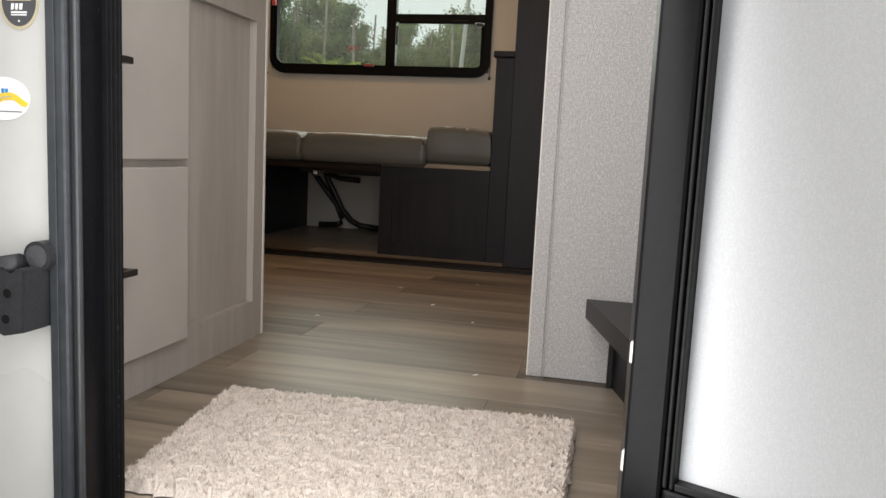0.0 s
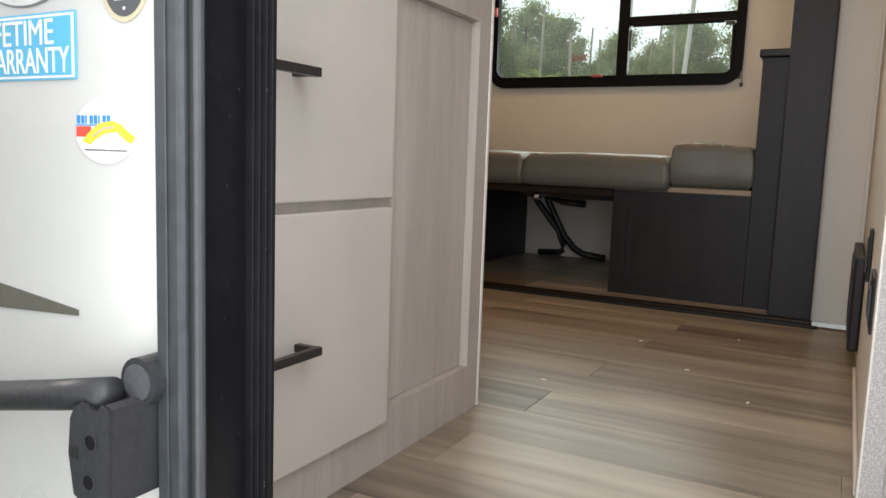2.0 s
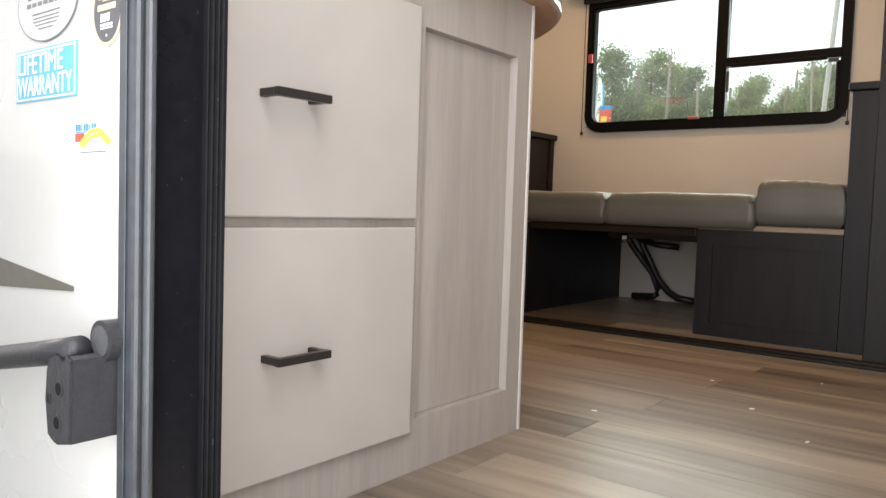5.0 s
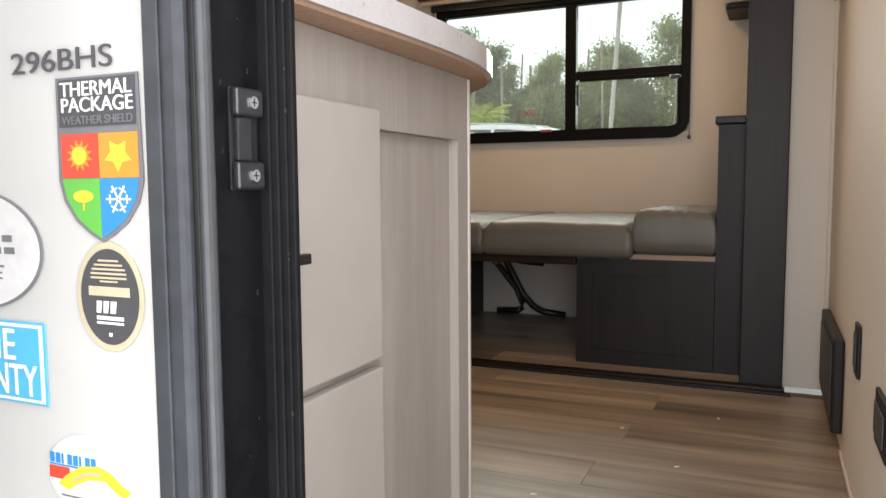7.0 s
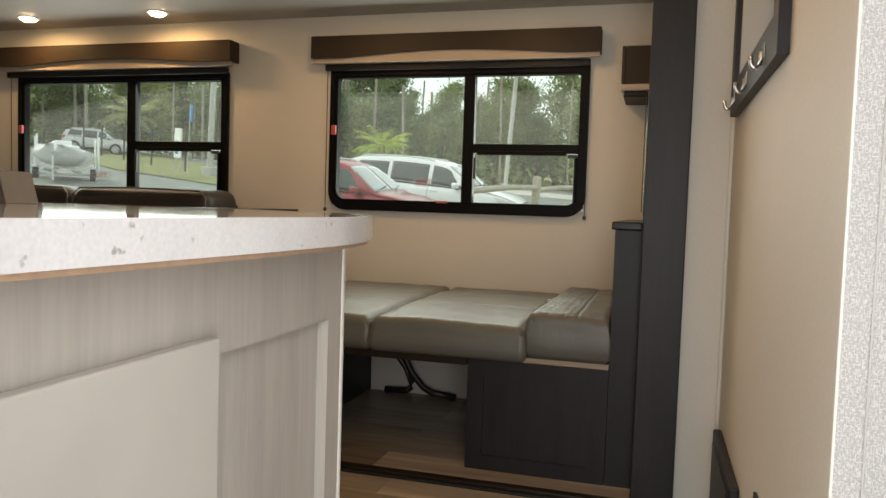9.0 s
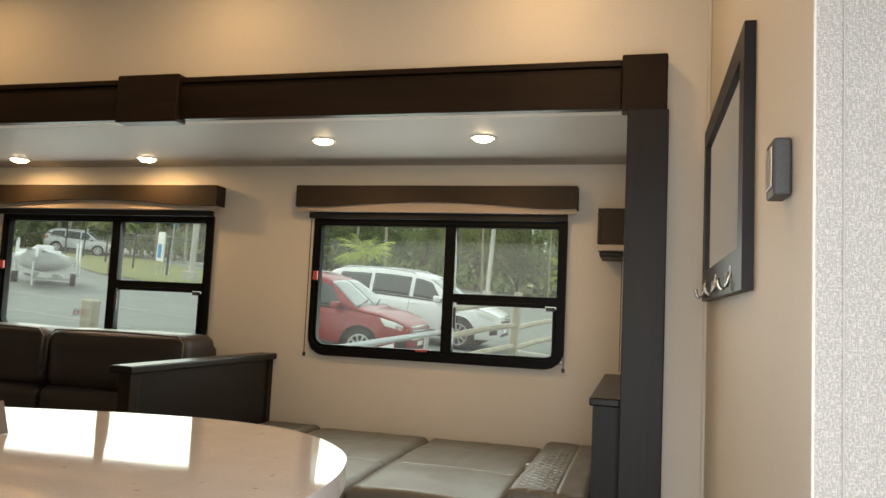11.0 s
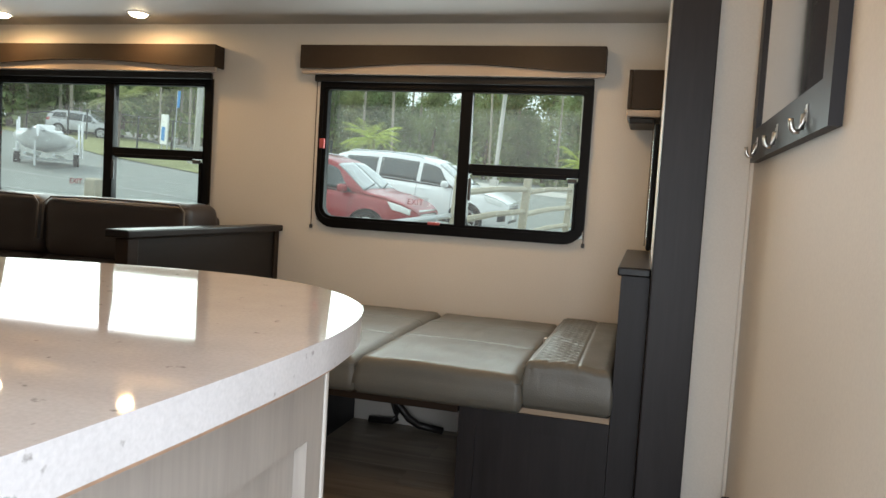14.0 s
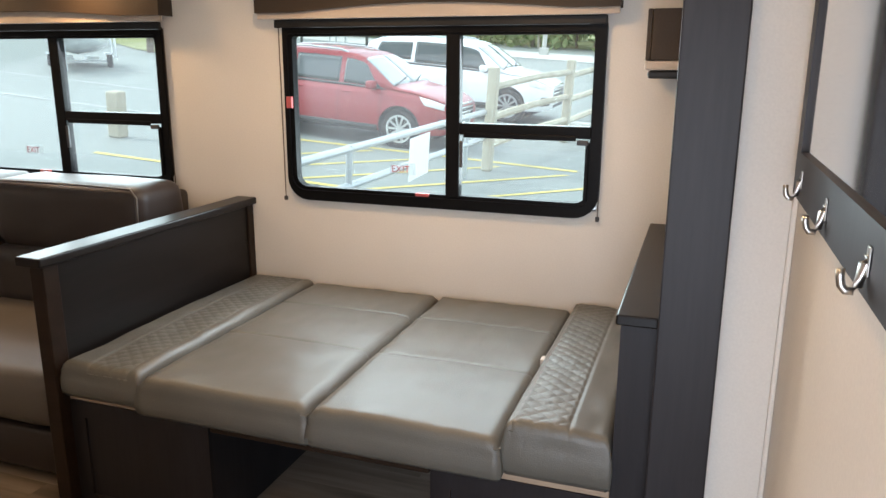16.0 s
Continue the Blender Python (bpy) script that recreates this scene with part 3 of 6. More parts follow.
# sofa
def pillow(x0, x1, y0, y1, z0, z1, puff, n=20, soft=0.55):
    """A plump block: rounded, with swollen faces."""
    bm = bmesh.new()
    box(bm, x0, x1, y0, y1, z0, z1)
    bmesh.ops.subdivide_edges(bm, edges=bm.edges[:], cuts=n, use_grid_fill=True)
    cx, cy, cz = (x0 + x1) / 2, (y0 + y1) / 2, (z0 + z1) / 2
    hx, hy, hz = (x1 - x0) / 2, (y1 - y0) / 2, (z1 - z0) / 2
    r = min(hx, hy, hz) * soft
    for v in bm.verts:
        d = Vector((v.co.x - cx, v.co.y - cy, v.co.z - cz))
        q = Vector((max(-hx + r, min(hx - r, d.x)), max(-hy + r, min(hy - r, d.y)), max(-hz + r, min(hz - r, d.z))))
        e = d - q
        if e.length > 1e-6:
            d = q + e.normalized() * r
        s = Vector((d.x / hx, d.y / hy, d.z / hz))
        w = (1 - s.x ** 2) * (1 - s.y ** 2) + (1 - s.y ** 2) * (1 - s.z ** 2) + (1 - s.x ** 2) * (1 - s.z ** 2)
        big = 1 + puff * max(0, w)
        wr = 0.008 * noise.noise(Vector((v.co.x * 6, v.co.y * 6, v.co.z * 10)))
        v.co = Vector((cx, cy, cz)) + Vector((d.x, d.y * big, d.z * (1 + puff * 0.25 * max(0, w)))) + Vector((0, wr, wr * 0.6))
    return bm


SEATGREY = mat("taupe_sofa_seat", (0.085, 0.075, 0.064), 0.45, vary=0.12, scale=5, fine=240, bump=0.22)
sofa = thing("sofa", (-3.5, 4.0, 0.012), "brown leatherette sofa with two plump back cushions in the slide-out", "sofa")
part("base", rounded(-4.78, -2.515, 3.56, 4.56, 0.05, 0.27, 0.03, 3), LEATHER, sofa, smooth=True)
part("foot_panel", rounded(-4.78, -2.515, 3.50, 3.56, 0.06, 0.24, 0.02, 3), LEATHER, sofa, smooth=True)
for x0, x1 in ((-4.78, -3.555), (-3.545, -2.69)):
    part("seat_cushion", pillow(x0, x1 if x1 < -3 else -2.515, 3.46, 4.25, 0.26, 0.475, 0.06), SEATGREY, sofa, smooth=True)
    b = part("back_cushion", pillow(x0, x1, 4.16, 4.48, 0.70, 1.025, 0.12, 20, 0.42), LEATHER, sofa, smooth=True)
    part("welt", tube(bmesh.new(), [(x0 + 0.012, 4.155, 0.80), (x0 + 0.014, 4.165, 0.985), (x0 + 0.05, 4.172, 1.018), (x0 + 0.3, 4.165, 1.024), (x1 - 0.3, 4.165, 1.024), (x1 - 0.05, 4.172, 1.018), (x1 - 0.014, 4.165, 0.985), (x1 - 0.012, 4.155, 0.80)], 0.0055, 6), SEATGREY, b, smooth=True)
    part("lumbar_cushion", pillow(x0, x1, 4.12, 4.46, 0.44, 0.72, 0.10, 20, 0.4), LEATHER, sofa, smooth=True)
part("back_shell", rounded(-4.78, -2.76, 4.45, 4.595, 0.06, 0.96, 0.03, 3), LEATHER, sofa, smooth=True)


# valances over the windows
def valance(x0, x1, label, y=YB):
    v = thing("window_valance", ((x0 + x1) / 2, y, 1.73), label, "valance", "window valances")
    n = 28
    bot = [(x0 + (x1 - x0) * i / n, 1.752 + 0.030 * max(0, math.sin(math.pi * (i / n - 0.12) / 0.76)) if 0.12 < i / n < 0.88 else 1.752) for i in range(n + 1)]
    part("face_board", slab(bmesh.new(), bot + [(x1, 1.868), (x0, 1.868)], lambda u, q, w: (u, w, q), y - 0.098, y - 0.082), VALANCE, v)
    part("fabric", rounded(x0 + 0.002, x1 - 0.002, y - 0.080, y - 0.070, 1.728, 1.84, 0.002), VALFABRIC, v)
    part("top_board", boxes((x0, x1, y - 0.0815, y - 0.002, 1.852, 1.867)), VALANCE, v)
    for x in (x0, x1 - 0.012):
        part("end_board", boxes((x, x + 0.012, y - 0.0815, y - 0.002, 1.752, 1.8515)), VALANCE, v)
    part("roller_shade", rounded(x0 + 0.06, x1 - 0.05, y - 0.046, y - 0.024, 1.694, 1.7275, 0.004, 2), RUBBER, v, "black rolled shade")
    for x, zz in ((x0 + 0.062, 0.955), (x1 - 0.052, 0.955)):
        cd = part("cord", tube(bmesh.new(), [(x, y - 0.012, 1.70), (x, y - 0.010, zz)], 0.0022, 6), CORD, v)
        part("cord_stop", rounded(x - 0.008, x + 0.008, y - 0.016, y - 0.002, zz - 0.02, zz, 0.004), PLASTIC, cd)
    return v


valance(-4.46, -2.79, "bronze valance with an arched fabric edge above the sofa window")
valance(-2.295, -0.765, "bronze valance with an arched fabric edge above the dinette window")

# small window on the end wall, with its own valance
sv = thing("end_window_valance", (-0.56, 4.4, 1.5), "small bronze valance with a pleated shade on the end wall", "valance")
part("face_board", rounded(-0.650, -0.634, 4.30, 4.585, 1.560, 1.727, 0.003), VALANCE, sv)
part("end_board", rounded(-0.633, -0.507, 4.30, 4.315, 1.560, 1.727, 0.003), VALANCE, sv)
part("pleated_shade", rounded(-0.652, -0.508, 4.302, 4.58, 1.528, 1.559, 0.008, 2), VALFABRIC, sv, "cream pleated shade, raised")
part("shade_roll", rounded(-0.640, -0.530, 4.31, 4.58, 1.500, 1.527, 0.008, 2), RUBBER, sv, "dark rolled shade")
sw = struct("window_3", rounded(-0.528, -0.506, 4.28, 4.56, 0.96, 1.50, 0.008), WINBLACK, "black-framed narrow window on the end wall", "window")
part("pane", boxes((-0.5305, -0.5285, 4.33, 4.52, 1.01, 1.45)), PANE, sw)
part("shade_cord", tube(bmesh.new(), [(-0.535, 4.26, 1.50), (-0.535, 4.26, 0.98)], 0.0025, 6), CORD, sw)


# puck lamps
def puck(x, y, z, power):
    """A surface puck: white bezel, domed frosted lens and its downward light."""
    p = thing("puck_lamp", (x, y, z), "round white puck lamp glowing warm in the ceiling, the hall one added as fill", "ceiling lamp", "puck lamps")
    n = 24

    def turned(prof):
        bm = bmesh.new()
        rows = [[bm.verts.new((x + r * math.cos(2 * math.pi * k / n), y + r * math.sin(2 * math.pi * k / n), z + h)) for k in range(n)] for r, h in prof]
        for a, b in zip(rows, rows[1:]):
            for k in range(n):
                bm.faces.new((a[k], a[(k + 1) % n], b[(k + 1) % n], b[k]))
        bm.faces.new(rows[0])
        return bm

    part("bezel", turned(((0.046, -0.004), (0.053, -0.006), (0.060, -0.004), (0.062, 0.0))), BEZEL, p, "white plastic ring", True)
    part("lens", turned(((0.012, -0.020), (0.026, -0.0185), (0.038, -0.014), (0.045, -0.005))), LAMPGLOW, p, "glowing frosted dome", True)
    d = bpy.data.lights.new("lamp_light", "AREA")
    d.shape, d.size, d.energy, d.color = "DISK", 0.06, power, (1.0, 0.55, 0.21)
    o = new("lamp_light", d)
    o.location = (x, y, z - 0.024)


for x, y in ((-4.03, 4.36), (-3.16, 4.37), (-1.92, 4.0), (-1.145, 3.99)):
    puck(x, y, 1.995, 2.3)
# the puck at (-0.75, 2.15) is an added fill for pier, hall wall and floor
for x, y in ((-2.06, 3.02), (-0.82, 3.04), (-3.3, 3.02), (-2.0, 1.6), (-0.75, 2.15)):
    puck(x, y, 2.585, 1.9 if y > 2.5 else 2.4)

WHITEPRINT0 = mat("grey_card", (0.22, 0.20, 0.18), 0.5, vary=0.03)
# ---- kitchen island ----
isl = thing("island_cabinet", (-1.9, 1.45, 0), "greige laminate island cabinet with two drawers and an end panel", "cabinet")
part("body", boxes((-3.2, -0.972, 0.99, 1.930, 0.0, 0.907)), GREIGE, isl)
part("end_frame", boxes((-0.9718, -0.952, 0.99, 1.588, 0.0, 0.907), (-0.9718, -0.952, 1.588, 1.886, 0.0, 0.097), (-0.9718, -0.952, 1.588, 1.886, 0.79, 0.907), (-0.9718, -0.952, 1.886, 1.934, 0.0, 0.907)), GREIGE, isl)
part("sunk_panel", boxes((-0.971, -0.9695, 1.589, 1.885, 0.098, 0.789)), GREIGE, isl)
part("corner_bead", rounded(-0.9715, -0.949, 1.9345, 1.944, 0.0, 0.907, 0.003), TRIMWHITE, isl, "cream edge banding")
for z0, z1, hz, hy in ((0.455, 0.815, 0.624, 1.218), (0.080, 0.441, 0.258, 1.228)):
    d = part("drawer", rounded(-0.9515, -0.934, 1.045, 1.557, z0, z1, 0.003), GREIGEFRONT, isl)
    h = part("handle", rounded(-0.904, -0.893, hy, hy + 0.098, hz - 0.006, hz + 0.006, 0.0015), HANDLE, d, "matt black bar pull")
    for y in (hy + 0.0005, hy + 0.0865):
        part("handle_foot", rounded(-0.9335, -0.9035, y, y + 0.011, hz - 0.0055, hz + 0.0055, 0.0015), HANDLE, h)
ct = thing("island_countertop", (-1.9, 1.6, 0.908), "polished white speckled quartz-look countertop with a curved end", "countertop")
outline = [(-3.3, 0.988), (-0.915, 0.988), (-0.900, 1.3), (-0.886, 1.55), (-0.882, 1.7), (-0.887, 1.82), (-0.905, 1.93), (-0.938, 2.03), (-0.985, 2.105), (-1.045, 2.17), (-1.12, 2.225), (-1.21, 2.262), (-1.32, 2.280), (-1.44, 2.276), (-1.60, 2.250), (-1.80, 2.195), (-2.2, 2.07), (-2.6, 1.94), (-3.3, 1.72)]


def flowing(pts, first, last, cuts):
    """The outline with its curved run drawn as a smooth spline."""
    out = list(pts[:first])
    for i in range(first, last):
        p0, p1, p2, p3 = (Vector(pts[k]) for k in (i - 1, i, i + 1, i + 2))
        for s in range(cuts):
            t = s / cuts
            out.append(tuple(0.5 * (2 * p1 + (p2 - p0) * t + (2 * p0 - 5 * p1 + 4 * p2 - p3) * t * t + (3 * p1 - p0 - 3 * p2 + p3) * t ** 3)))
    return out + list(pts[last:])


outline = flowing(outline, 2, 16, 6)
TOP = 0.954
bm = slab(bmesh.new(), outline, lambda u, v, w: (u, v, w), TOP - 0.040, TOP)
bmesh.ops.bevel(bm, geom=[e for e in bm.edges if abs(e.verts[0].co.z - e.verts[1].co.z) < 1e-6 and e.verts[0].co.z > TOP - 0.01], offset=0.005, segments=3, affect="EDGES")
part("top", bm, QUARTZ, ct)
part("underside", slab(bmesh.new(), [(u + (0.004 if u < -2 else -0.006), v - 0.006) for u, v in outline], lambda u, v, w: (u, v, w), TOP - 0.046, TOP - 0.0405), EDGEBAND, ct, "brown unfinished underside")

cs = thing("card_tent", (-1.56, 1.9, 0.954), "small folded grey card on the countertop", "card")
for sgn, m_ in ((1, WHITEPRINT0), (-1, WHITEPRINT0)):
    part("card_leaf", slab(bmesh.new(), [(-0.035, 0.0), (0.035, 0.0), (0.035, 0.058), (-0.035, 0.058)], lambda u, v, w: (-1.585 + sgn * (0.018 - v * 0.3) + w, 1.90 + u, 0.9545 + v), 0.0, 0.003), m_, cs)

# ---- hall wall ----
mr = thing("mirror_coat_rack", (-0.236, 2.85, 1.3), "charcoal-framed wall mirror with a row of coat hooks beneath", "mirror")
put = lambda u, v, w: (w, u, v)
part("frame", ring(bmesh.new(), [(2.37, 1.285), (3.33, 1.285), (3.33, 1.835), (2.37, 1.835)], [(2.44, 1.375), (3.27, 1.375), (3.27, 1.775), (2.44, 1.775)], put, -0.2585, -0.236), DARKWOOD, mr)
part("mirror_glass", boxes((-0.2505, -0.2465, 2.435, 3.275, 1.37, 1.78)), MIRROR, mr)
for y in (2.55, 2.88, 3.20):
    hk = part("hook", tube(bmesh.new(), [(-0.2605, y, 1.334), (-0.2645, y, 1.326), (-0.2655, y, 1.310), (-0.2675, y, 1.299), (-0.2725, y, 1.293), (-0.2790, y, 1.293), (-0.2840, y, 1.299), (-0.2860, y, 1.309), (-0.2865, y, 1.318)], 0.0052, 10), NICKEL, mr, "brushed nickel coat hook", True)
    part("hook_plate", rounded(-0.2612, -0.2590, y - 0.008, y + 0.008, 1.312, 1.346, 0.0008), NICKEL, hk)
th = thing("thermostat", (-0.236, 2.02, 1.45), "small dark grey wall thermostat with a chrome side", "thermostat")
part("case", rounded(-0.262, -0.236, 1.985, 2.055, 1.412, 1.50, 0.004), PLASTIC, th)
part("face", rounded(-0.2645, -0.2625, 1.995, 2.045, 1.425, 1.488, 0.0008), NICKEL, th)
for y0, y1, z0, z1, lab in ((2.40, 2.47, 0.285, 0.40, "black light switch plate low on the hall wall"), (1.945, 2.085, 0.255, 0.35, "black electrical outlet low on the hall wall")):
    pl = thing("wall_outlet", (-0.236, y0, z0), lab, "outlet")
    part("plate", rounded(-0.243, -0.236, y0, y1, z0, z1, 0.002), RUBBER, pl)
    part("socket", rounded(-0.2465, -0.2435, y0 + 0.015, y1 - 0.015, z0 + 0.02, z1 - 0.02, 0.001), PLASTIC, pl)
vt = thing("wall_vent", (-0.236, 3.0, 0.05), "dark grey return-air vent cover at the wall foot", "vent")
part("cover", rounded(-0.262, -0.236, 2.76, 3.30, 0.05, 0.30, 0.006), DARKWOOD, vt)
part("grille", rounded(-0.2655, -0.2625, 2.80, 3.26, 0.08, 0.27, 0.001), PLASTIC, vt)

# ---- entry: step, rug, door frame ----
st = thing("entry_step", (0.4, 1.4, 0), "dark-stained wooden step up with an overhanging tread", "step")
part("tread", slab(bmesh.new(), [(-0.117, 1.816), (0.075, 0.992), (1.2, 0.992), (1.2, 1.816)], lambda u, v, w: (u, v, w), 0.148, 0.190), DARKWOODY, st)
part("riser", slab(bmesh.new(), [(-0.056, 1.826), (0.155, 0.996), (1.2, 0.996), (1.2, 1.826)], lambda u, v, w: (u, v, w), 0.0, 0.1475), DARKWOOD, st)
part("corner_strip", rounded(-0.062, -0.050, 1.790, 1.802, 0.0, 0.147, 0.002), RUBBER, st)

TUFT = mat("cream_yarn", (0.62, 0.55, 0.49), 0.95, vary=0.3, scale=40, fine=420, bump=0)
tn, tl = TUFT.node_tree.nodes, TUFT.node_tree.links
isl_, tramp = tn.new("ShaderNodeNewGeometry"), next(q for q in tn if q.bl_idname == "ShaderNodeValToRGB")
tramp.color_ramp.elements[0].position, tramp.color_ramp.elements[1].position = 0.0, 1.0
tramp.color_ramp.elements[0].color, tramp.color_ramp.elements[1].color = (0.40, 0.33, 0.28, 1), (0.78, 0.72, 0.66, 1)
tl.new(isl_.outputs["Random Per Island"], tramp.inputs[0])
rug = thing("shag_rug", (-0.43, 1.27, 0), "cream shag entry mat with a matted pile", "rug")
bm = bmesh.new()
nx, ny = 110, 78
vs = {}
for i in range(nx + 1):
    for j in range(ny + 1):
        u, v = i / nx, j / ny
        e = min(u, 1 - u, v, 1 - v)
        ed = 0.008 * noise.noise(Vector((u * 40, v * 40, 3)))
        x = -0.76 + 0.645 * u + 0.05 * (0.5 - v) * (1 - u) + ed + random.uniform(-0.002, 0.002)
        y = 1.04 + (0.42 + 0.045 * u) * v + ed + random.uniform(-0.002, 0.002)
        vs[i, j] = bm.verts.new((x, y, 0.004 + (0.0 if e == 0 else 0.014 + random.uniform(0, 0.008))))
for i in range(nx):
    for j in range(ny):
        bm.faces.new((vs[i, j], vs[i + 1, j], vs[i + 1, j + 1], vs[i, j + 1]))
part("rug_base", bm, SHAG, rug)
bm = bmesh.new()
for k in range(26000):
    u, v = random.random(), random.random()
    x = -0.755 + 0.635 * u + 0.05 * (0.5 - v) * (1 - u)
    y = 1.043 + (0.414 + 0.045 * u) * v
    a, s = random.uniform(0, 6.283), random.uniform(0.003, 0.005)
    dx, dy = math.cos(a) * s, math.sin(a) * s
    lean = (random.uniform(-0.006, 0.006), random.uniform(-0.006, 0.006))
    z = 0.016
    p = [bm.verts.new(q) for q in ((x - dx * 0.4, y - dy * 0.4, z), (x + dx * 0.4, y + dy * 0.4, z), (x + dx * 0.3 + lean[0], y + dy * 0.3 + lean[1], z + random.uniform(0.007, 0.013)))]
    bm.faces.new(p)
part("yarn", bm, TUFT, rug)["kind"] = "stuff"

JX = DL + 0.003                # face of the latch jamb
dfm = struct("door_frame", boxes((DL - 0.006, JX, 0.9215, 0.972, -0.03, DT)), BLACKPAINT, "black aluminium entry door frame with grey outer flange", "door frame")
part("outer_flange", rounded(DL - 0.0245, DL + 0.0025, 0.9085, 0.9195, -0.06, DT + 0.03, 0.004), GREYEDGE, dfm)
part("flange_step", rounded(DL - 0.0205, DL - 0.010, 0.9065, 0.9084, -0.06, DT + 0.03, 0.0008), GREYEDGE, dfm)
part("flange_groove", rounded(DL + 0.0031, DL + 0.0072, 0.9145, 0.9210, -0.06, DT + 0.02, 0.001), RUBBER, dfm)
part("flange_lip", rounded(DL + 0.0073, DL + 0.0145, 0.9130, 0.9214, -0.06, DT + 0.02, 0.003), LIPGREY, dfm)
part("jamb_bead", rounded(JX, JX + 0.0035, 0.9225, 0.9265, -0.03, DT, 0.001), BLACKPAINT, dfm)
for a0, a1, w in ((0.9722, 0.9745, 0.010), (0.9747, 0.9775, 0.014), (0.9777, 0.9800, 0.018), (0.9802, 0.9850, 0.0215)):
    part("seal", rounded(DL - 0.012, DL + w, a0, a1, 0.0, DT, 0.0009), SEAL, dfm)
part("jamb", rounded(DR - 0.010, DR, 0.915, 1.0, -0.03, DT, 0.003), BLACKPAINT, dfm)
part("outer_flange", rounded(DR + 0.001, DR + 0.030, 0.906, 0.9195, -0.06, DT + 0.03, 0.005), GREYEDGE, dfm)
part("head", rounded(DL, DR, 0.915, 1.0, DT + 0.0005, DT + 0.018, 0.003), BLACKPAINT, dfm)
part("sill", rounded(DL + 0.015, DR - 0.011, 0.900, 0.950, -0.029, -0.004, 0.004), GREYEDGE, dfm)
# paint scuffs on the latch jamb and worn spots along the seal
rs = random.Random(21)
for k in range(26):
    z, y, h, lean = rs.uniform(0.1, 0.9), rs.uniform(0.930, 0.970), rs.uniform(0.0008, 0.0035), rs.uniform(-0.0012, 0.0012)
    bm = slab(bmesh.new(), [(y, z), (y + rs.uniform(0.0003, 0.0007), z), (y + lean + 0.0004, z + h), (y + lean, z + h)], lambda u, v, w: (w, u, v), JX - 0.0002, JX + 0.0003)
    part("scuff", bm, GREYEDGE, dfm)
for k in range(16):
    z, h = rs.uniform(0.05, 0.85), rs.uniform(0.0008, 0.003)
    part("scuff", boxes((DL + 0.0175, DL + 0.0183, 0.9776, 0.9776 + rs.uniform(0.0004, 0.0009), z, z + h)), GREYEDGE, dfm)
# strike plates on the latch jamb
for z, metal, note in ((0.7325, STRIKE, "dark C-shaped strike plate with two screws"), (0.866, NICKEL, "silver latch strike bracket with two screws")):
    sp = part("strike_plate", rounded(JX + 0.0003, JX + 0.0020, 0.9435, 0.9675, z - 0.029, z + 0.029, 0.0006), metal, dfm, note)
    part("strike_bar", rounded(JX + 0.0021, JX + 0.0058, 0.9462, 0.9585, z - 0.0125, z + 0.0125, 0.0012), metal, sp)
    # slots are black slivers laid on top, painting the shade of a recess
    part("strike_slot_shade", rounded(JX + 0.0021, JX + 0.0026, 0.9592, 0.9628, z - 0.0120, z + 0.0120, 0.0002), RUBBER, sp)
    for dz in (-0.0207, 0.0207):
        part("strike_foot", rounded(JX + 0.0021, JX + 0.0080, 0.9430, 0.9672, z + dz - 0.0080, z + dz + 0.0080, 0.0024, 3), metal, sp)
        sc = part("screw", tube(bmesh.new(), [(JX + 0.0078, 0.9565, z + dz), (JX + 0.0092, 0.9565, z + dz)], 0.0036, 16), CHROME, sp)
        part("screw_slot_shade", boxes((JX + 0.0092, JX + 0.0094, 0.9562, 0.9568, z + dz - 0.0024, z + dz + 0.0024), (JX + 0.0092, JX + 0.0094, 0.9541, 0.9589, z + dz - 0.0003, z + dz + 0.0003)), RUBBER, sp)

# screen door standing open on the hinge side
MESH = weave("white_screen_cloth", (0.73, 0.745, 0.765), 0.8, 420, 0.06, 0.04)
SCR = Matrix.Translation((-0.052, 0.893, 0)) @ Matrix.Rotation(radians(-25), 4, "Z")
sd = thing("screen_door", (-0.052, 0.893, -0.02), "open screen door with a black frame and pale screen cloth", "door")


def leaf(name, bm, material, parent=None, label="", smooth=False):
    bm.transform(SCR)
    return part(name, bm, material, parent or sd, label, smooth)


leaf("hinge_stile", rounded(0.0, 0.040, -0.014, 0.014, -0.02, 1.88, 0.004), BLACKPAINT)
leaf("latch_stile", rounded(0.60, 0.64, -0.014, 0.014, -0.02, 1.88, 0.004), BLACKPAINT)
for z0, z1 in ((-0.02, 0.19), (1.83, 1.88)):
    leaf("rail", rounded(0.0405, 0.5995, -0.013, 0.013, z0, z1, 0.004), BLACKPAINT)
for x in (0.0405, 0.047):
    leaf("spline", rounded(x, x + 0.004, -0.0125, 0.006, 0.1905, 1.8295, 0.0015), RUBBER)
leaf("spline", rounded(0.052, 0.599, -0.0125, 0.006, 0.1905, 0.198, 0.0015), RUBBER)
leaf("screen_cloth", boxes((0.0515, 0.599, 0.0, 0.002, 0.1985, 1.829)), MESH, None, "pale woven screen cloth")
for z in (0.19, 0.30):
    leaf("hinge_clip", rounded(-0.006, 0.002, -0.004, 0.010, z, z + 0.022, 0.002), TRIMWHITE, None, "white plastic clip")
leaf("red_tag", rounded(-0.0045, 0.0, -0.004, 0.004, 0.02, 0.10, 0.001), REDTAG, None, "red reflector strip")

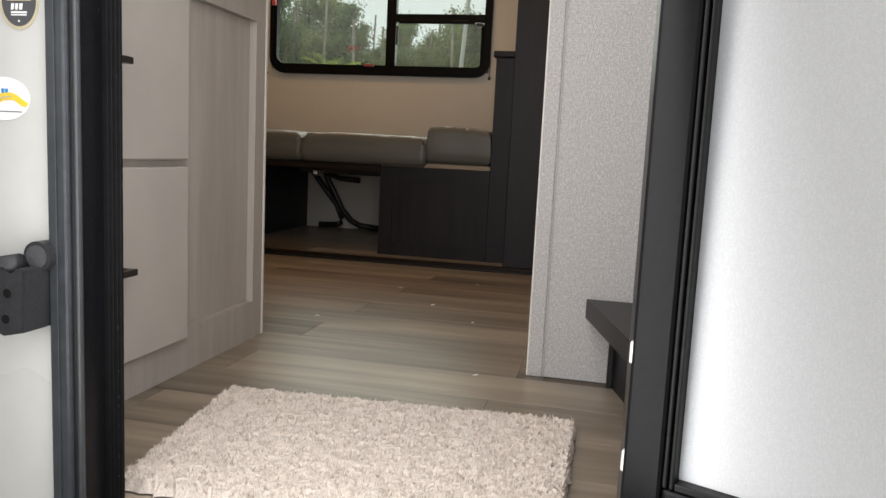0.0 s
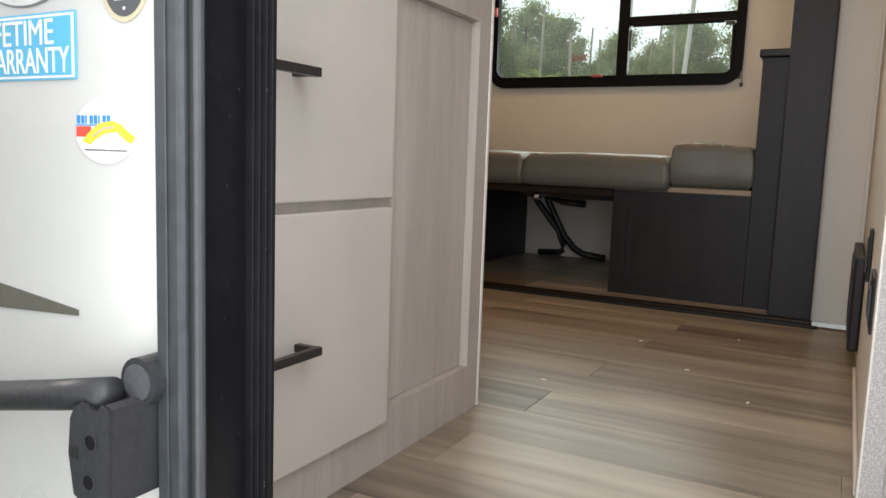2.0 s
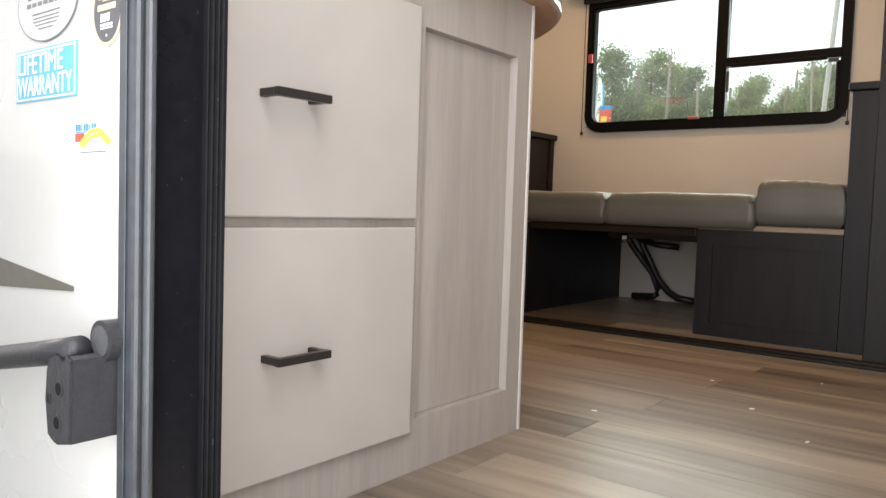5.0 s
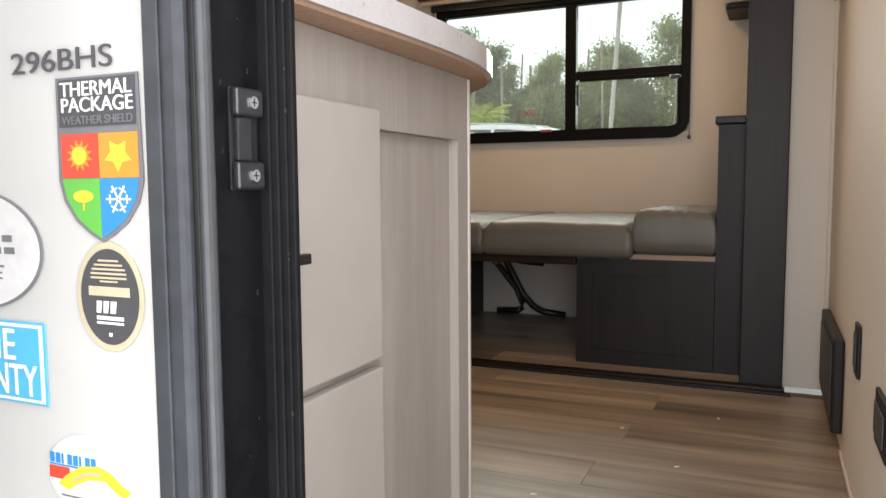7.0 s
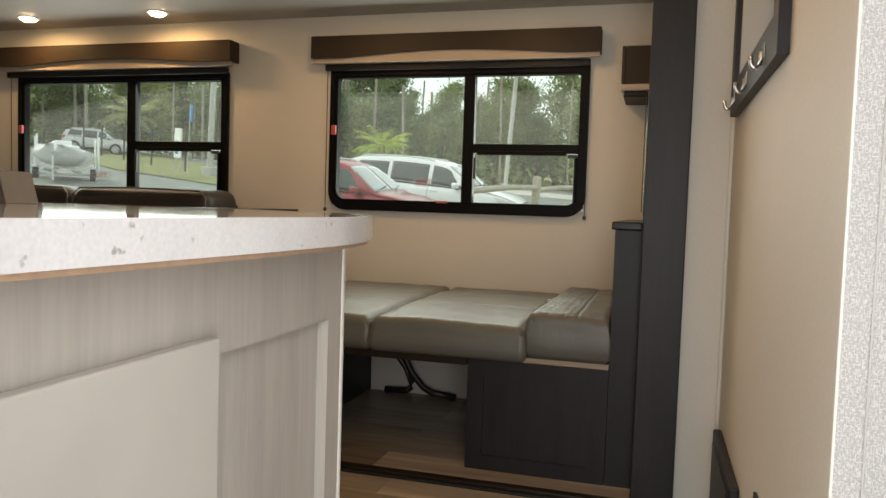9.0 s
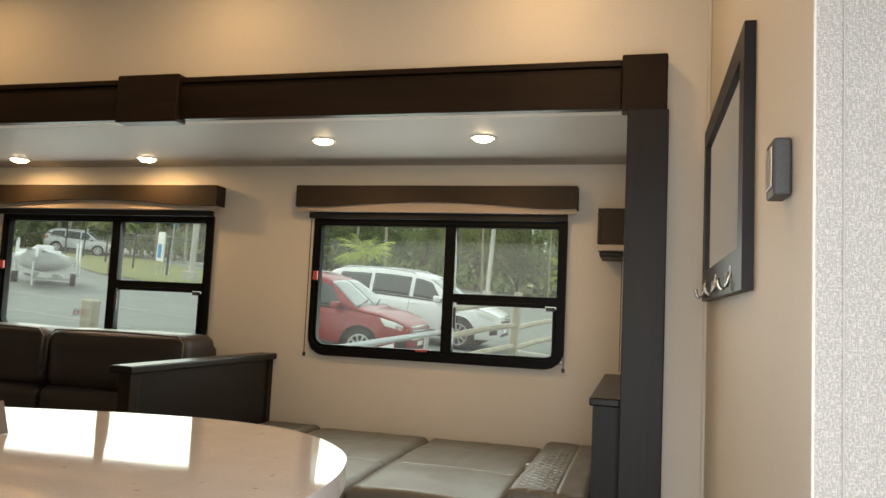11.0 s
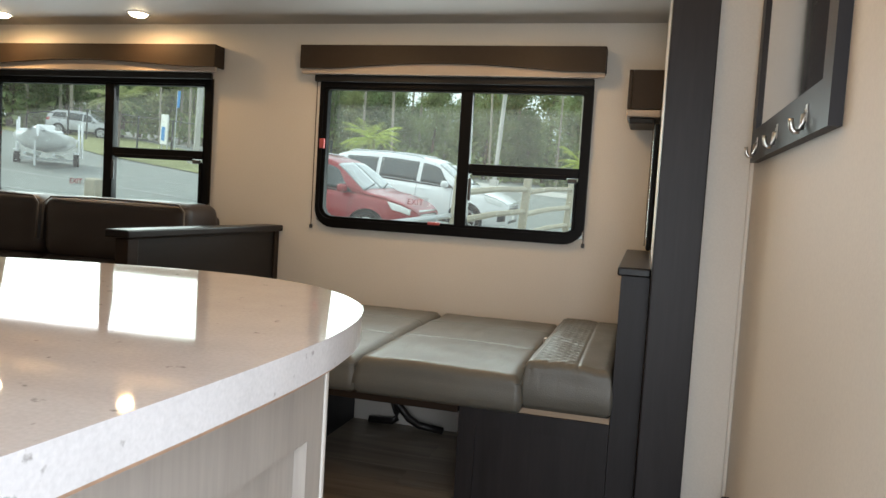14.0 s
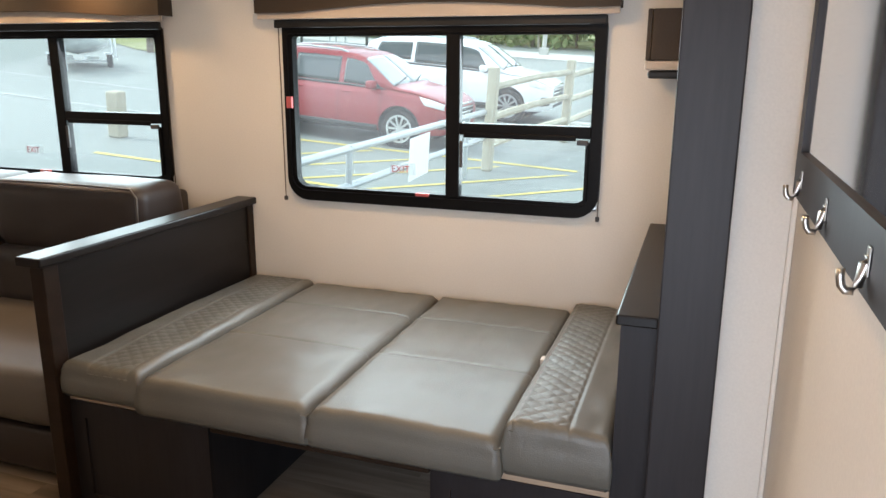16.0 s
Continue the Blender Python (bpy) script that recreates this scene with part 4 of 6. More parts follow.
# folding grab handle on the outer wall
GRABBLACK = mat("black_grab_plastic", (0.021, 0.021, 0.023), 0.40, vary=0.3, scale=12, fine=200, bump=0.15, spec=0.3)
gh = thing("grab_handle", (-0.76, 0.917, 0.30), "black plastic bracket with a folded grab tube", "handle")
jaw = [(-0.766, 0.268), (-0.752, 0.262), (-0.725, 0.268), (-0.722, 0.340), (-0.730, 0.342)] + arc(-0.7415, 0.346, 0.0125, -20, -160, 8) + [(-0.757, 0.340), (-0.760, 0.333), (-0.764, 0.334), (-0.768, 0.327), (-0.771, 0.300)]
bm = slab(bmesh.new(), jaw, lambda u, v, w: (u, w, v), 0.868, 0.918)
bmesh.ops.bevel(bm, geom=[e for e in bm.edges if all(v.co.y < 0.869 for v in e.verts)], offset=0.0022, segments=2, affect="EDGES")
part("bracket", bm, GRABBLACK, gh)
kn = part("knuckle", tube(bmesh.new(), [(-0.7285, 0.916, 0.352), (-0.7285, 0.896, 0.352)], 0.0180, 28), GRABBLACK, gh)
part("knuckle_face", tube(bmesh.new(), [(-0.7285, 0.8958, 0.352), (-0.7285, 0.8945, 0.352)], 0.0135, 28), PLASTIC, kn)
part("tube", tube(bmesh.new(), [(-0.7405, 0.884, 0.345), (-0.80, 0.883, 0.333), (-1.6, 0.872, 0.180)], 0.0118, 18), GRABBLACK, gh, smooth=True)
for x, z in ((-0.7435, 0.3125), (-0.7465, 0.2825)):
    part("bolt_recess", ring(bmesh.new(), disc(x, z, 0.0072, 0.0072, 20), disc(x, z, 0.0055, 0.0055, 20), lambda u, v, w: (u, w, v), 0.8672, 0.8684), GRABBLACK, gh)
    # flat near-black disc on the face paints the shade inside the hole
    part("bolt_hole_shade", tube(bmesh.new(), [(x, 0.8679, z), (x, 0.8674, z)], 0.0056, 18), SEAL, gh)
part("emblem", boxes((-0.7655, -0.7635, 0.8672, 0.8681, 0.297, 0.306), (-0.7605, -0.7585, 0.8672, 0.8681, 0.297, 0.306), (-0.7635, -0.7605, 0.8672, 0.8681, 0.303, 0.306)), RUBBER, gh)

# decals on the outer skin, a fraction of a millimetre thick
YF = YD - 0.0012
flat = lambda u, v, w: (u, w, v)
BLUE, GREEN, ORANGE, RED2, YELLOW = (mat(n_, c_, 0.35, vary=0.05) for n_, c_ in (("blue_print", (0.02, 0.22, 0.55)), ("green_print", (0.10, 0.42, 0.06)), ("orange_print", (0.75, 0.26, 0.03)), ("red_print", (0.66, 0.06, 0.03)), ("yellow_print", (0.80, 0.55, 0.04))))
GREYPRINT = mat("grey_print", (0.16, 0.16, 0.17), 0.4, vary=0.1)
DARKPRINT = mat("charcoal_print", (0.06, 0.06, 0.065), 0.4, vary=0.1)
CYAN = mat("cyan_print", (0.07, 0.42, 0.66), 0.35, vary=0.05)
WHITEPRINT = mat("white_print", (0.82, 0.82, 0.80), 0.4, vary=0.03)
GOLD = mat("champagne_print", (0.50, 0.44, 0.30), 0.4, vary=0.08)


def decal(name, outline_, material, label):
    o = obj(name, slab(bmesh.new(), outline_, flat, YD - 0.0004, YF), material)
    return tagged(o, label, "decal")


def lay(name, outline_, material, parent, k):
    return part(name, slab(bmesh.new(), outline_, flat, YF - 0.0003 * (k - 1) - 0.0001, YF - 0.0003 * k), material, parent)


rect = lambda x0, x1, z0, z1: [(x0, z0), (x1, z0), (x1, z1), (x0, z1)]
d1 = decal("warranty_decal", rect(-0.952, -0.821, 0.571, 0.623), CYAN, "blue and white lifetime warranty sticker on the skin")
lay("white_field", rect(-0.950, -0.823, 0.5725, 0.6215), WHITEPRINT, d1, 1)
lay("blue_band", rect(-0.947, -0.826, 0.5745, 0.6195), CYAN, d1, 2)
for words, z, wide_ in (("LIFETIME", 0.5985, 0.90), ("WARRANTY", 0.5765, 0.735)):
    o = letters(d1, words, -0.945, YF - 0.0010, z, 0.0285, WHITEPRINT)
    o.scale = (wide_, 1, 1)
d2 = decal("dealer_decal", disc(-0.8837, 0.667, 0.0645, 0.0385, 48), GREYPRINT, "round grey and white dealer sticker")
lay("field", disc(-0.8837, 0.667, 0.0625, 0.0370, 48), mat("pale_print", (0.62, 0.62, 0.61), 0.4), d2, 1)
lay("figure", [(-0.898, 0.684), (-0.878, 0.683), (-0.873, 0.690), (-0.877, 0.699), (-0.888, 0.701), (-0.900, 0.694)], GREYPRINT, d2, 2)
lay("figure_line", rect(-0.912, -0.866, 0.6805, 0.6815), GREYPRINT, d2, 2)
for w, h, z in ((0.040, 0.0042, 0.6725), (0.042, 0.0042, 0.6650), (0.030, 0.0014, 0.6565), (0.028, 0.0011, 0.6525), (0.028, 0.0011, 0.6490), (0.024, 0.0011, 0.6455), (0.016, 0.0011, 0.6415)):
    k = 0
    while h > 0.003 and k < 7:
        lay("text_bar", rect(-0.8837 - w + k * w * 0.29, -0.8837 - w + k * w * 0.29 + w * 0.22, z, z + h), GREYPRINT, d2, 2)
        k += 1
    if h < 0.003:
        lay("text_bar", rect(-0.8837 - w, -0.8837 + w, z, z + h), GREYPRINT, d2, 2)
d3 = decal("association_decal", disc(-0.7650, 0.6425, 0.0262, 0.0318, 40), GOLD, "oval dark sticker with a champagne rim")
lay("field", disc(-0.7650, 0.6425, 0.0228, 0.0280, 40), DARKPRINT, d3, 1)
for w, h, z in ((0.008, 0.0012, 0.6630), (0.011, 0.0012, 0.6605), (0.013, 0.0012, 0.6580), (0.014, 0.0012, 0.6555), (0.014, 0.0012, 0.6530), (0.007, 0.0010, 0.6510)):
    lay("text_bar", rect(-0.7650 - w, -0.7650 + w, z, z + h), GOLD, d3, 2)
lay("number_plate", rect(-0.7810, -0.7490, 0.6430, 0.6485), GOLD, d3, 2)
for k, (x0, x1) in enumerate(((-0.7755, -0.7715), (-0.7700, -0.7660), (-0.7645, -0.7600))):
    lay("text_bar", [(x0, 0.6330), (x1 - 0.0006, 0.6330), (x1 + 0.0006, 0.6400), (x0 + 0.0006, 0.6400)], WHITEPRINT, d3, 2)
for w, h, z in ((0.0105, 0.0022, 0.6290), (0.0105, 0.0014, 0.6265), (0.0012, 0.0020, 0.6195)):
    lay("text_bar", rect(-0.7650 - w, -0.7650 + w, z, z + h), WHITEPRINT, d3, 2)
d4 = decal("network_decal", disc(-0.7885, 0.5320, 0.0350, 0.0250, 40), WHITEPRINT, "small round sticker with a blue bar and yellow ribbon")
for k in range(8):
    lay("blue_letter", rect(-0.8215 + 0.0050 * k, -0.8215 + 0.0050 * k + (0.0018 if k in (2, 5) else 0.0040), 0.5370, 0.5435), BLUE, d4, 1)
lay("blue_bar", rect(-0.8225, -0.7800, 0.5355, 0.5365), BLUE, d4, 1)
lay("red_bar", rect(-0.8225, -0.8050, 0.5270, 0.5350), RED2, d4, 1)
lay("yellow_ribbon", [(-0.8150, 0.5240), (-0.8080, 0.5300), (-0.7950, 0.5375), (-0.7800, 0.5395), (-0.7700, 0.5365), (-0.7620, 0.5310), (-0.7545, 0.5275), (-0.7590, 0.5225), (-0.7660, 0.5250), (-0.7750, 0.5310), (-0.7880, 0.5300), (-0.8000, 0.5250), (-0.8060, 0.5210)], YELLOW, d4, 2)
lay("ribbon_shade", [(-0.8020, 0.5285), (-0.7900, 0.5345), (-0.7780, 0.5355), (-0.7780, 0.5338), (-0.7900, 0.5325), (-0.8010, 0.5270)], GOLD, d4, 3)
lay("text_bar", rect(-0.8130, -0.7640, 0.5165, 0.5178), GREYPRINT, d4, 1)
sh = [(-0.8010, 0.7690), (-0.7370, 0.7690), (-0.7355, 0.7095), (-0.7390, 0.6975), (-0.7480, 0.6860), (-0.7590, 0.6785), (-0.7685, 0.6740), (-0.7780, 0.6785), (-0.7890, 0.6860), (-0.7980, 0.6975), (-0.8015, 0.7095)]
d5 = decal("shield_decal", sh, GREYPRINT, "shield sticker with four coloured quarters")
lay("banner", rect(-0.7990, -0.7390, 0.7405, 0.7677), DARKPRINT, d5, 1)
lay("red_quarter", rect(-0.7985, -0.7687, 0.7112, 0.7365), RED2, d5, 1)
lay("orange_quarter", rect(-0.7683, -0.7385, 0.7112, 0.7365), ORANGE, d5, 1)
lay("green_quarter", [(-0.7985, 0.7108), (-0.7955, 0.6990), (-0.7875, 0.6880), (-0.7775, 0.6810), (-0.7687, 0.6765), (-0.7687, 0.7108)], GREEN, d5, 1)
lay("blue_quarter", [(-0.7683, 0.6765), (-0.7595, 0.6810), (-0.7495, 0.6880), (-0.7415, 0.6990), (-0.7385, 0.7108), (-0.7683, 0.7108)], BLUE, d5, 1)
lay("sun_mark", [(-0.7835 + r * math.cos(a), 0.7240 + 0.9 * r * math.sin(a)) for k in range(24) for r, a in [(0.0105 if k % 2 else 0.0062, math.pi * k / 12)]], ORANGE, d5, 2)
lay("sun_disc", disc(-0.7835, 0.7240, 0.0058, 0.0052, 20), YELLOW, d5, 3)
lay("leaf_mark", [(-0.7535 + r * math.cos(a), 0.7240 + 0.9 * r * math.sin(a)) for k in range(10) for r, a in [(0.0105 if k % 2 else 0.0058, math.pi * k / 5 + 0.3)]], YELLOW, d5, 2)
lay("sprout_mark", disc(-0.7820, 0.7005, 0.0080, 0.0036, 16), YELLOW, d5, 2)
lay("sprout_stem", rect(-0.7826, -0.7814, 0.6925, 0.6975), YELLOW, d5, 2)
for a0 in (0, 60, 120):
    c0, s0 = math.cos(radians(a0)), math.sin(radians(a0))
    arm = lambda r, w: (-0.7545 + r * c0 - w * s0, 0.6990 + 0.9 * (r * s0 + w * c0))
    lay("flake_mark", [arm(0.0095, 0.0006), arm(0.0095, -0.0006), arm(-0.0095, -0.0006), arm(-0.0095, 0.0006)], WHITEPRINT, d5, 2)
    for r in (0.0065, -0.0065):
        lay("flake_bar", [arm(r + 0.0005, 0.0028), arm(r + 0.0005, -0.0028), arm(r - 0.0005, -0.0028), arm(r - 0.0005, 0.0028)], WHITEPRINT, d5, 2)
for words, z in (("THERMAL", 0.7580), ("PACKAGE", 0.7490)):
    o = letters(d5, words, -0.7970, YF - 0.0006, z, 0.0118, WHITEPRINT)
    o.scale = (1.08, 1, 1)
o = letters(d5, "WEATHER SHIELD", -0.7960, YF - 0.0006, 0.7420, 0.0068, GREYPRINT)
d6 = tagged(letters(dfm, "296BHS", -0.8385, YF, 0.7735, 0.0178, DARKPRINT), "grey model number lettering on the skin", "decal")
d6.parent, d6.name = None, "model_lettering"
d6.scale = (1.45, 1, 1)
decal("swoosh_decal", [(-0.826, 0.3842), (-0.826, 0.3890), (-1.5, 0.456), (-1.5, 0.345)], mat("olive_print", (0.10, 0.095, 0.075), 0.4), "dark tapering swoosh stripe on the skin")

# ---- floor planks, laid lengthwise along x ----
gap, wide = 0.0007, 0.168
meshes = {}


def plank(x0, x1, y0, y1, z, parent, right):
    x1 = min(x1, right)
    if x1 - x0 < 0.02:
        return
    key = (round(x1 - x0, 4), round(y1 - y0, 4))
    if key not in meshes:
        b_ = bmesh.new()
        vs_, fs_ = box(b_, 0, x1 - x0, 0, y1 - y0, -0.004, 0)
        bmesh.ops.bevel(b_, geom=[e for e in b_.edges if e.verts[0].co.z > -0.001 and e.verts[1].co.z > -0.001], offset=0.0005, segments=1, affect="EDGES")
        bmesh.ops.recalc_face_normals(b_, faces=b_.faces[:])
        me = bpy.data.meshes.new("plank")
        b_.to_mesh(me)
        b_.free()
        me.materials.append(PLANK)
        meshes[key] = me
    o = new("plank", meshes[key])
    o.location = (x0, y0, z)
    o.parent = parent


y, k = 0.952, 0
while y < 3.27:
    y1 = min(y + wide, 3.29)
    x = -3.4 - (0.37 * k * 1.6) % 1.22
    while x < 1.3:
        plank(x + gap, x + 1.22, y + gap, y1, 0.0, fl, XR if y1 < 1.83 else -0.2)
        x += 1.22
    y, k = y + wide, k + 1
sfl = struct("slide_floor", boxes((XL, -0.51, 3.336, YB - 0.004, 0.0121, 0.0135)), PLANKGAP, "grey-brown vinyl plank floor inside the slide-out", "floor")
y = 3.338
while y < 4.40:
    y1 = min(y + wide, 4.59)
    x = -2.9 - (0.37 * k * 1.6) % 1.22
    while x < -0.9:
        plank(x + gap, x + 1.22, y + gap, y1, 0.019, sfl, -0.51)
        x += 1.22
    y, k = y + wide, k + 1

# crumbs of paper left on the floor
bm = bmesh.new()
for x, y, a0 in ((-0.72, 1.36, 0.3), (-0.35, 1.78, 1.0), (-0.62, 2.5, 0.6), (-0.55, 2.95, 2.0), (-0.9, 2.2, 0.2), (-0.45, 2.3, 1.4), (-0.8, 2.75, 0.9)):
    c0, s0 = math.cos(a0), math.sin(a0)
    slab(bm, [(x + u * c0 - v * s0, y + u * s0 + v * c0) for u, v in ((-0.007, -0.002), (0.006, -0.003), (0.007, 0.002), (-0.005, 0.003))], lambda u, v, w: (u, v, w), 0.0003, 0.0016)
tagged(obj("paper_crumbs", bm, WHITEPRINT), "tiny white paper crumbs scattered on the floor", "litter", kind="stuff")

# ---- outside: a sloping lot ----
SA, SB = 0.05, -0.075                      # rise of the lot along y and along x
UP = Vector((-SB, -SA, 1)).normalized()


def gz(x, y):
    return GROUND + SA * (y - 0.5) + SB * (x + 0.4)


def stand(x, y, turn=0.0):
    """A pose on the lot, upright to it."""
    q = Vector((0, 0, 1)).rotation_difference(UP).to_matrix().to_4x4()
    return Matrix.Translation((x, y, gz(x, y))) @ q @ Matrix.Rotation(radians(turn), 4, "Z")


ASPHALT = mat("asphalt", (0.18, 0.195, 0.182), 0.7, vary=0.2, scale=0.35, fine=18, bump=0.25)
GRASS = mat("dry_lawn", (0.19, 0.20, 0.075), 0.9, vary=0.35, scale=0.5, fine=9, bump=0.4)
CONCRETE = mat("pale_concrete", (0.45, 0.44, 0.41), 0.85, vary=0.12, scale=1.0, fine=14)
LINEYEL = mat("yellow_line_paint", (0.52, 0.42, 0.10), 0.7, vary=0.2, scale=4)
LINEWHITE = mat("white_line_paint", (0.31, 0.32, 0.31), 0.7, vary=0.15, scale=4)


def sheet(name, pts, h, material, label, category):
    bm = bmesh.new()
    bm.faces.new([bm.verts.new((x, y, gz(x, y) + h)) for x, y in pts])
    return struct(name, bm, material, label, category)


g0 = [(-260, -120), (260, -120), (260, 420), (-260, 420)]
bm = bmesh.new()
lo = [bm.verts.new((x, y, gz(x, y) - 0.3)) for x, y in g0]
hi = [bm.verts.new((x, y, gz(x, y))) for x, y in g0]
bm.faces.new(hi)
bm.faces.new(lo[::-1])
for i in range(4):
    bm.faces.new((lo[i], lo[(i + 1) % 4], hi[(i + 1) % 4], hi[i]))
struct("ground", bm, ASPHALT, "pale grey asphalt parking lot sloping up", "ground")
sheet("lawn", [(-80, 58), (-30, 32), (-21.5, 26.0), (-14, 23.2), (-11.5, 24.5), (-12.5, 29), (-19, 34), (-31, 42), (-80, 72)], 0.03, GRASS, "dry yellow-green lawn strip beyond the lot", "lawn")
sheet("road", [(-80, 74), (-31, 43.5), (-12, 41), (60, 47), (60, 54), (-12, 48), (-31, 51), (-80, 81)], 0.02, CONCRETE, "pale concrete road beyond the lot", "road")
sheet("far_lawn", [(-120, 110), (-50, 62), (-30, 56), (10, 58), (60, 62), (60, 200), (-120, 200)], 0.03, GRASS, "rough grass under the tree line", "lawn")
for k in range(5):
    sheet("parking_line", [(-7.6 + 1.05 * k, 10.2), (-7.5 + 1.05 * k, 10.2), (-5.4 + 1.05 * k, 12.6), (-5.5 + 1.05 * k, 12.6)], 0.008, LINEYEL, "worn yellow hatching on the asphalt", "road marking")
sheet("parking_line", [(-8.4, 12.62), (-2.2, 12.9), (-2.2, 13.02), (-8.4, 12.74)], 0.008, LINEYEL, "worn yellow line on the asphalt", "road marking")
sheet("parking_line", [(-8.6, 10.0), (-2.2, 10.1), (-2.2, 10.2), (-8.6, 10.1)], 0.008, LINEYEL, "worn yellow line on the asphalt", "road marking")
for x, y in ((-13.1, 13.8), (-13.6, 16.6), (-14.2, 19.6)):
    sheet("parking_line", [(x - 4.5, y), (x + 3.0, y - 0.4), (x + 3.0, y - 0.28), (x - 4.5, y + 0.12)], 0.008, LINEWHITE, "worn white parking line", "road marking")
for y in (15.9, 19.2, 22.4):
    sheet("parking_line", [(-2.6, y), (3.4, y - 0.9), (3.4, y - 0.78), (-2.6, y + 0.12)], 0.008, LINEWHITE, "worn white parking line", "road marking")


def rooted(name, m, label, category, group=""):
    o = new(name)
    o.matrix_basis = m
    return tagged(o, label, category, group)


def piece(name, bm, material, parent, label="", smooth=False):
    """A part built in its thing's own space."""
    o = obj(name, bm, material, smooth)
    o.parent = parent
    return tagged(o, label)


# parked cars
TYRE = mat("tyre_rubber", (0.02, 0.02, 0.02), 0.8)
ALLOY = mat("alloy_rim", (0.55, 0.56, 0.57), 0.3, metal=0.8)
TINT = mat("tinted_car_glass", (0.035, 0.045, 0.045), 0.06, vary=0.1, bump=0, spec=0.8)
LAMPS = mat("headlamp_lens", (0.62, 0.63, 0.62), 0.12, vary=0.1)
# base colour paler than TINT, to add to the sky mirrored in the glass
WINDSCREEN = mat("sky_toned_windscreen", (0.13, 0.16, 0.16), 0.12, vary=0.15, scale=1.5, bump=0, spec=1.0, coat=1.0)
TRIMBLACK = mat("car_trim", (0.025, 0.025, 0.027), 0.55)


def along(pairs, x):
    """Smooth value at x of a run of (x, value) stations."""
    if x <= pairs[0][0]:
        return pairs[0][1]
    for (x0, v0), (x1, v1) in zip(pairs, pairs[1:]):
        if x <= x1:
            return v0 + (v1 - v0) * (x - x0) / (x1 - x0)
    return pairs[-1][1]


SILL = ((-2.36, 0.42), (-2.1, 0.33), (-1.8, 0.30), (1.8, 0.28), (2.2, 0.30), (2.36, 0.36))
BELT = ((-2.36, 0.98), (-2.25, 1.06), (-1.9, 1.09), (-0.8, 1.06), (0.6, 1.04), (1.25, 1.05), (1.7, 1.02), (2.05, 0.95), (2.25, 0.88), (2.36, 0.80))
ROOF = ((-2.36, 1.02), (-2.28, 1.14), (-2.16, 1.38), (-2.02, 1.56), (-1.75, 1.655), (-1.2, 1.70), (-0.5, 1.715), (0.1, 1.70), (0.40, 1.67), (0.58, 1.62), (0.80, 1.485), (1.28, 1.14), (1.38, 1.115), (1.7, 1.085), (2.05, 1.00), (2.25, 0.92), (2.36, 0.83))
HALF = ((-2.36, 0.74), (-2.25, 0.86), (-1.9, 0.93), (-1.2, 0.95), (1.3, 0.95), (1.8, 0.93), (2.1, 0.87), (2.28, 0.77), (2.36, 0.68))


def skin(x, v, s):
    """A point of the car's outer skin: v runs from the sill over belt and roof edge to the middle line."""
    zb, zs, zt, w = along(SILL, x), along(BELT, x), along(ROOF, x), along(HALF, x)
    top = w - 0.05 - 0.36 * max(0.0, zt - zs - 0.05)
    edge = zt - 0.035 - 0.05 * max(0.0, zt - zs - 0.1)
    if v <= 0.5:
        t = max(0.0, v / 0.5)
        y, z = w * (0.93 + 0.07 * max(0.0, math.sin(math.pi * t ** 0.8)) ** 0.7), zb + (zs - zb) * t
        if t > 0.9:
            y -= 0.03 * ((t - 0.9) / 0.1) ** 2
    elif v <= 0.8:
        t = (v - 0.5) / 0.3
        y0 = w * 0.93 - 0.03
        y, z = y0 + (min(y0, top) - y0) * t + 0.02 * math.sin(math.pi * t), zs + (edge - zs) * t
    else:
        t = (v - 0.8) / 0.2
        y0 = min(w * 0.93 - 0.03, top)
        y, z = y0 * math.cos(t * math.pi / 2) if t < 1 else 0.0, edge + (zt - edge) * math.sin(t * math.pi / 2) ** 0.8
    return Vector((x, s * y, z))


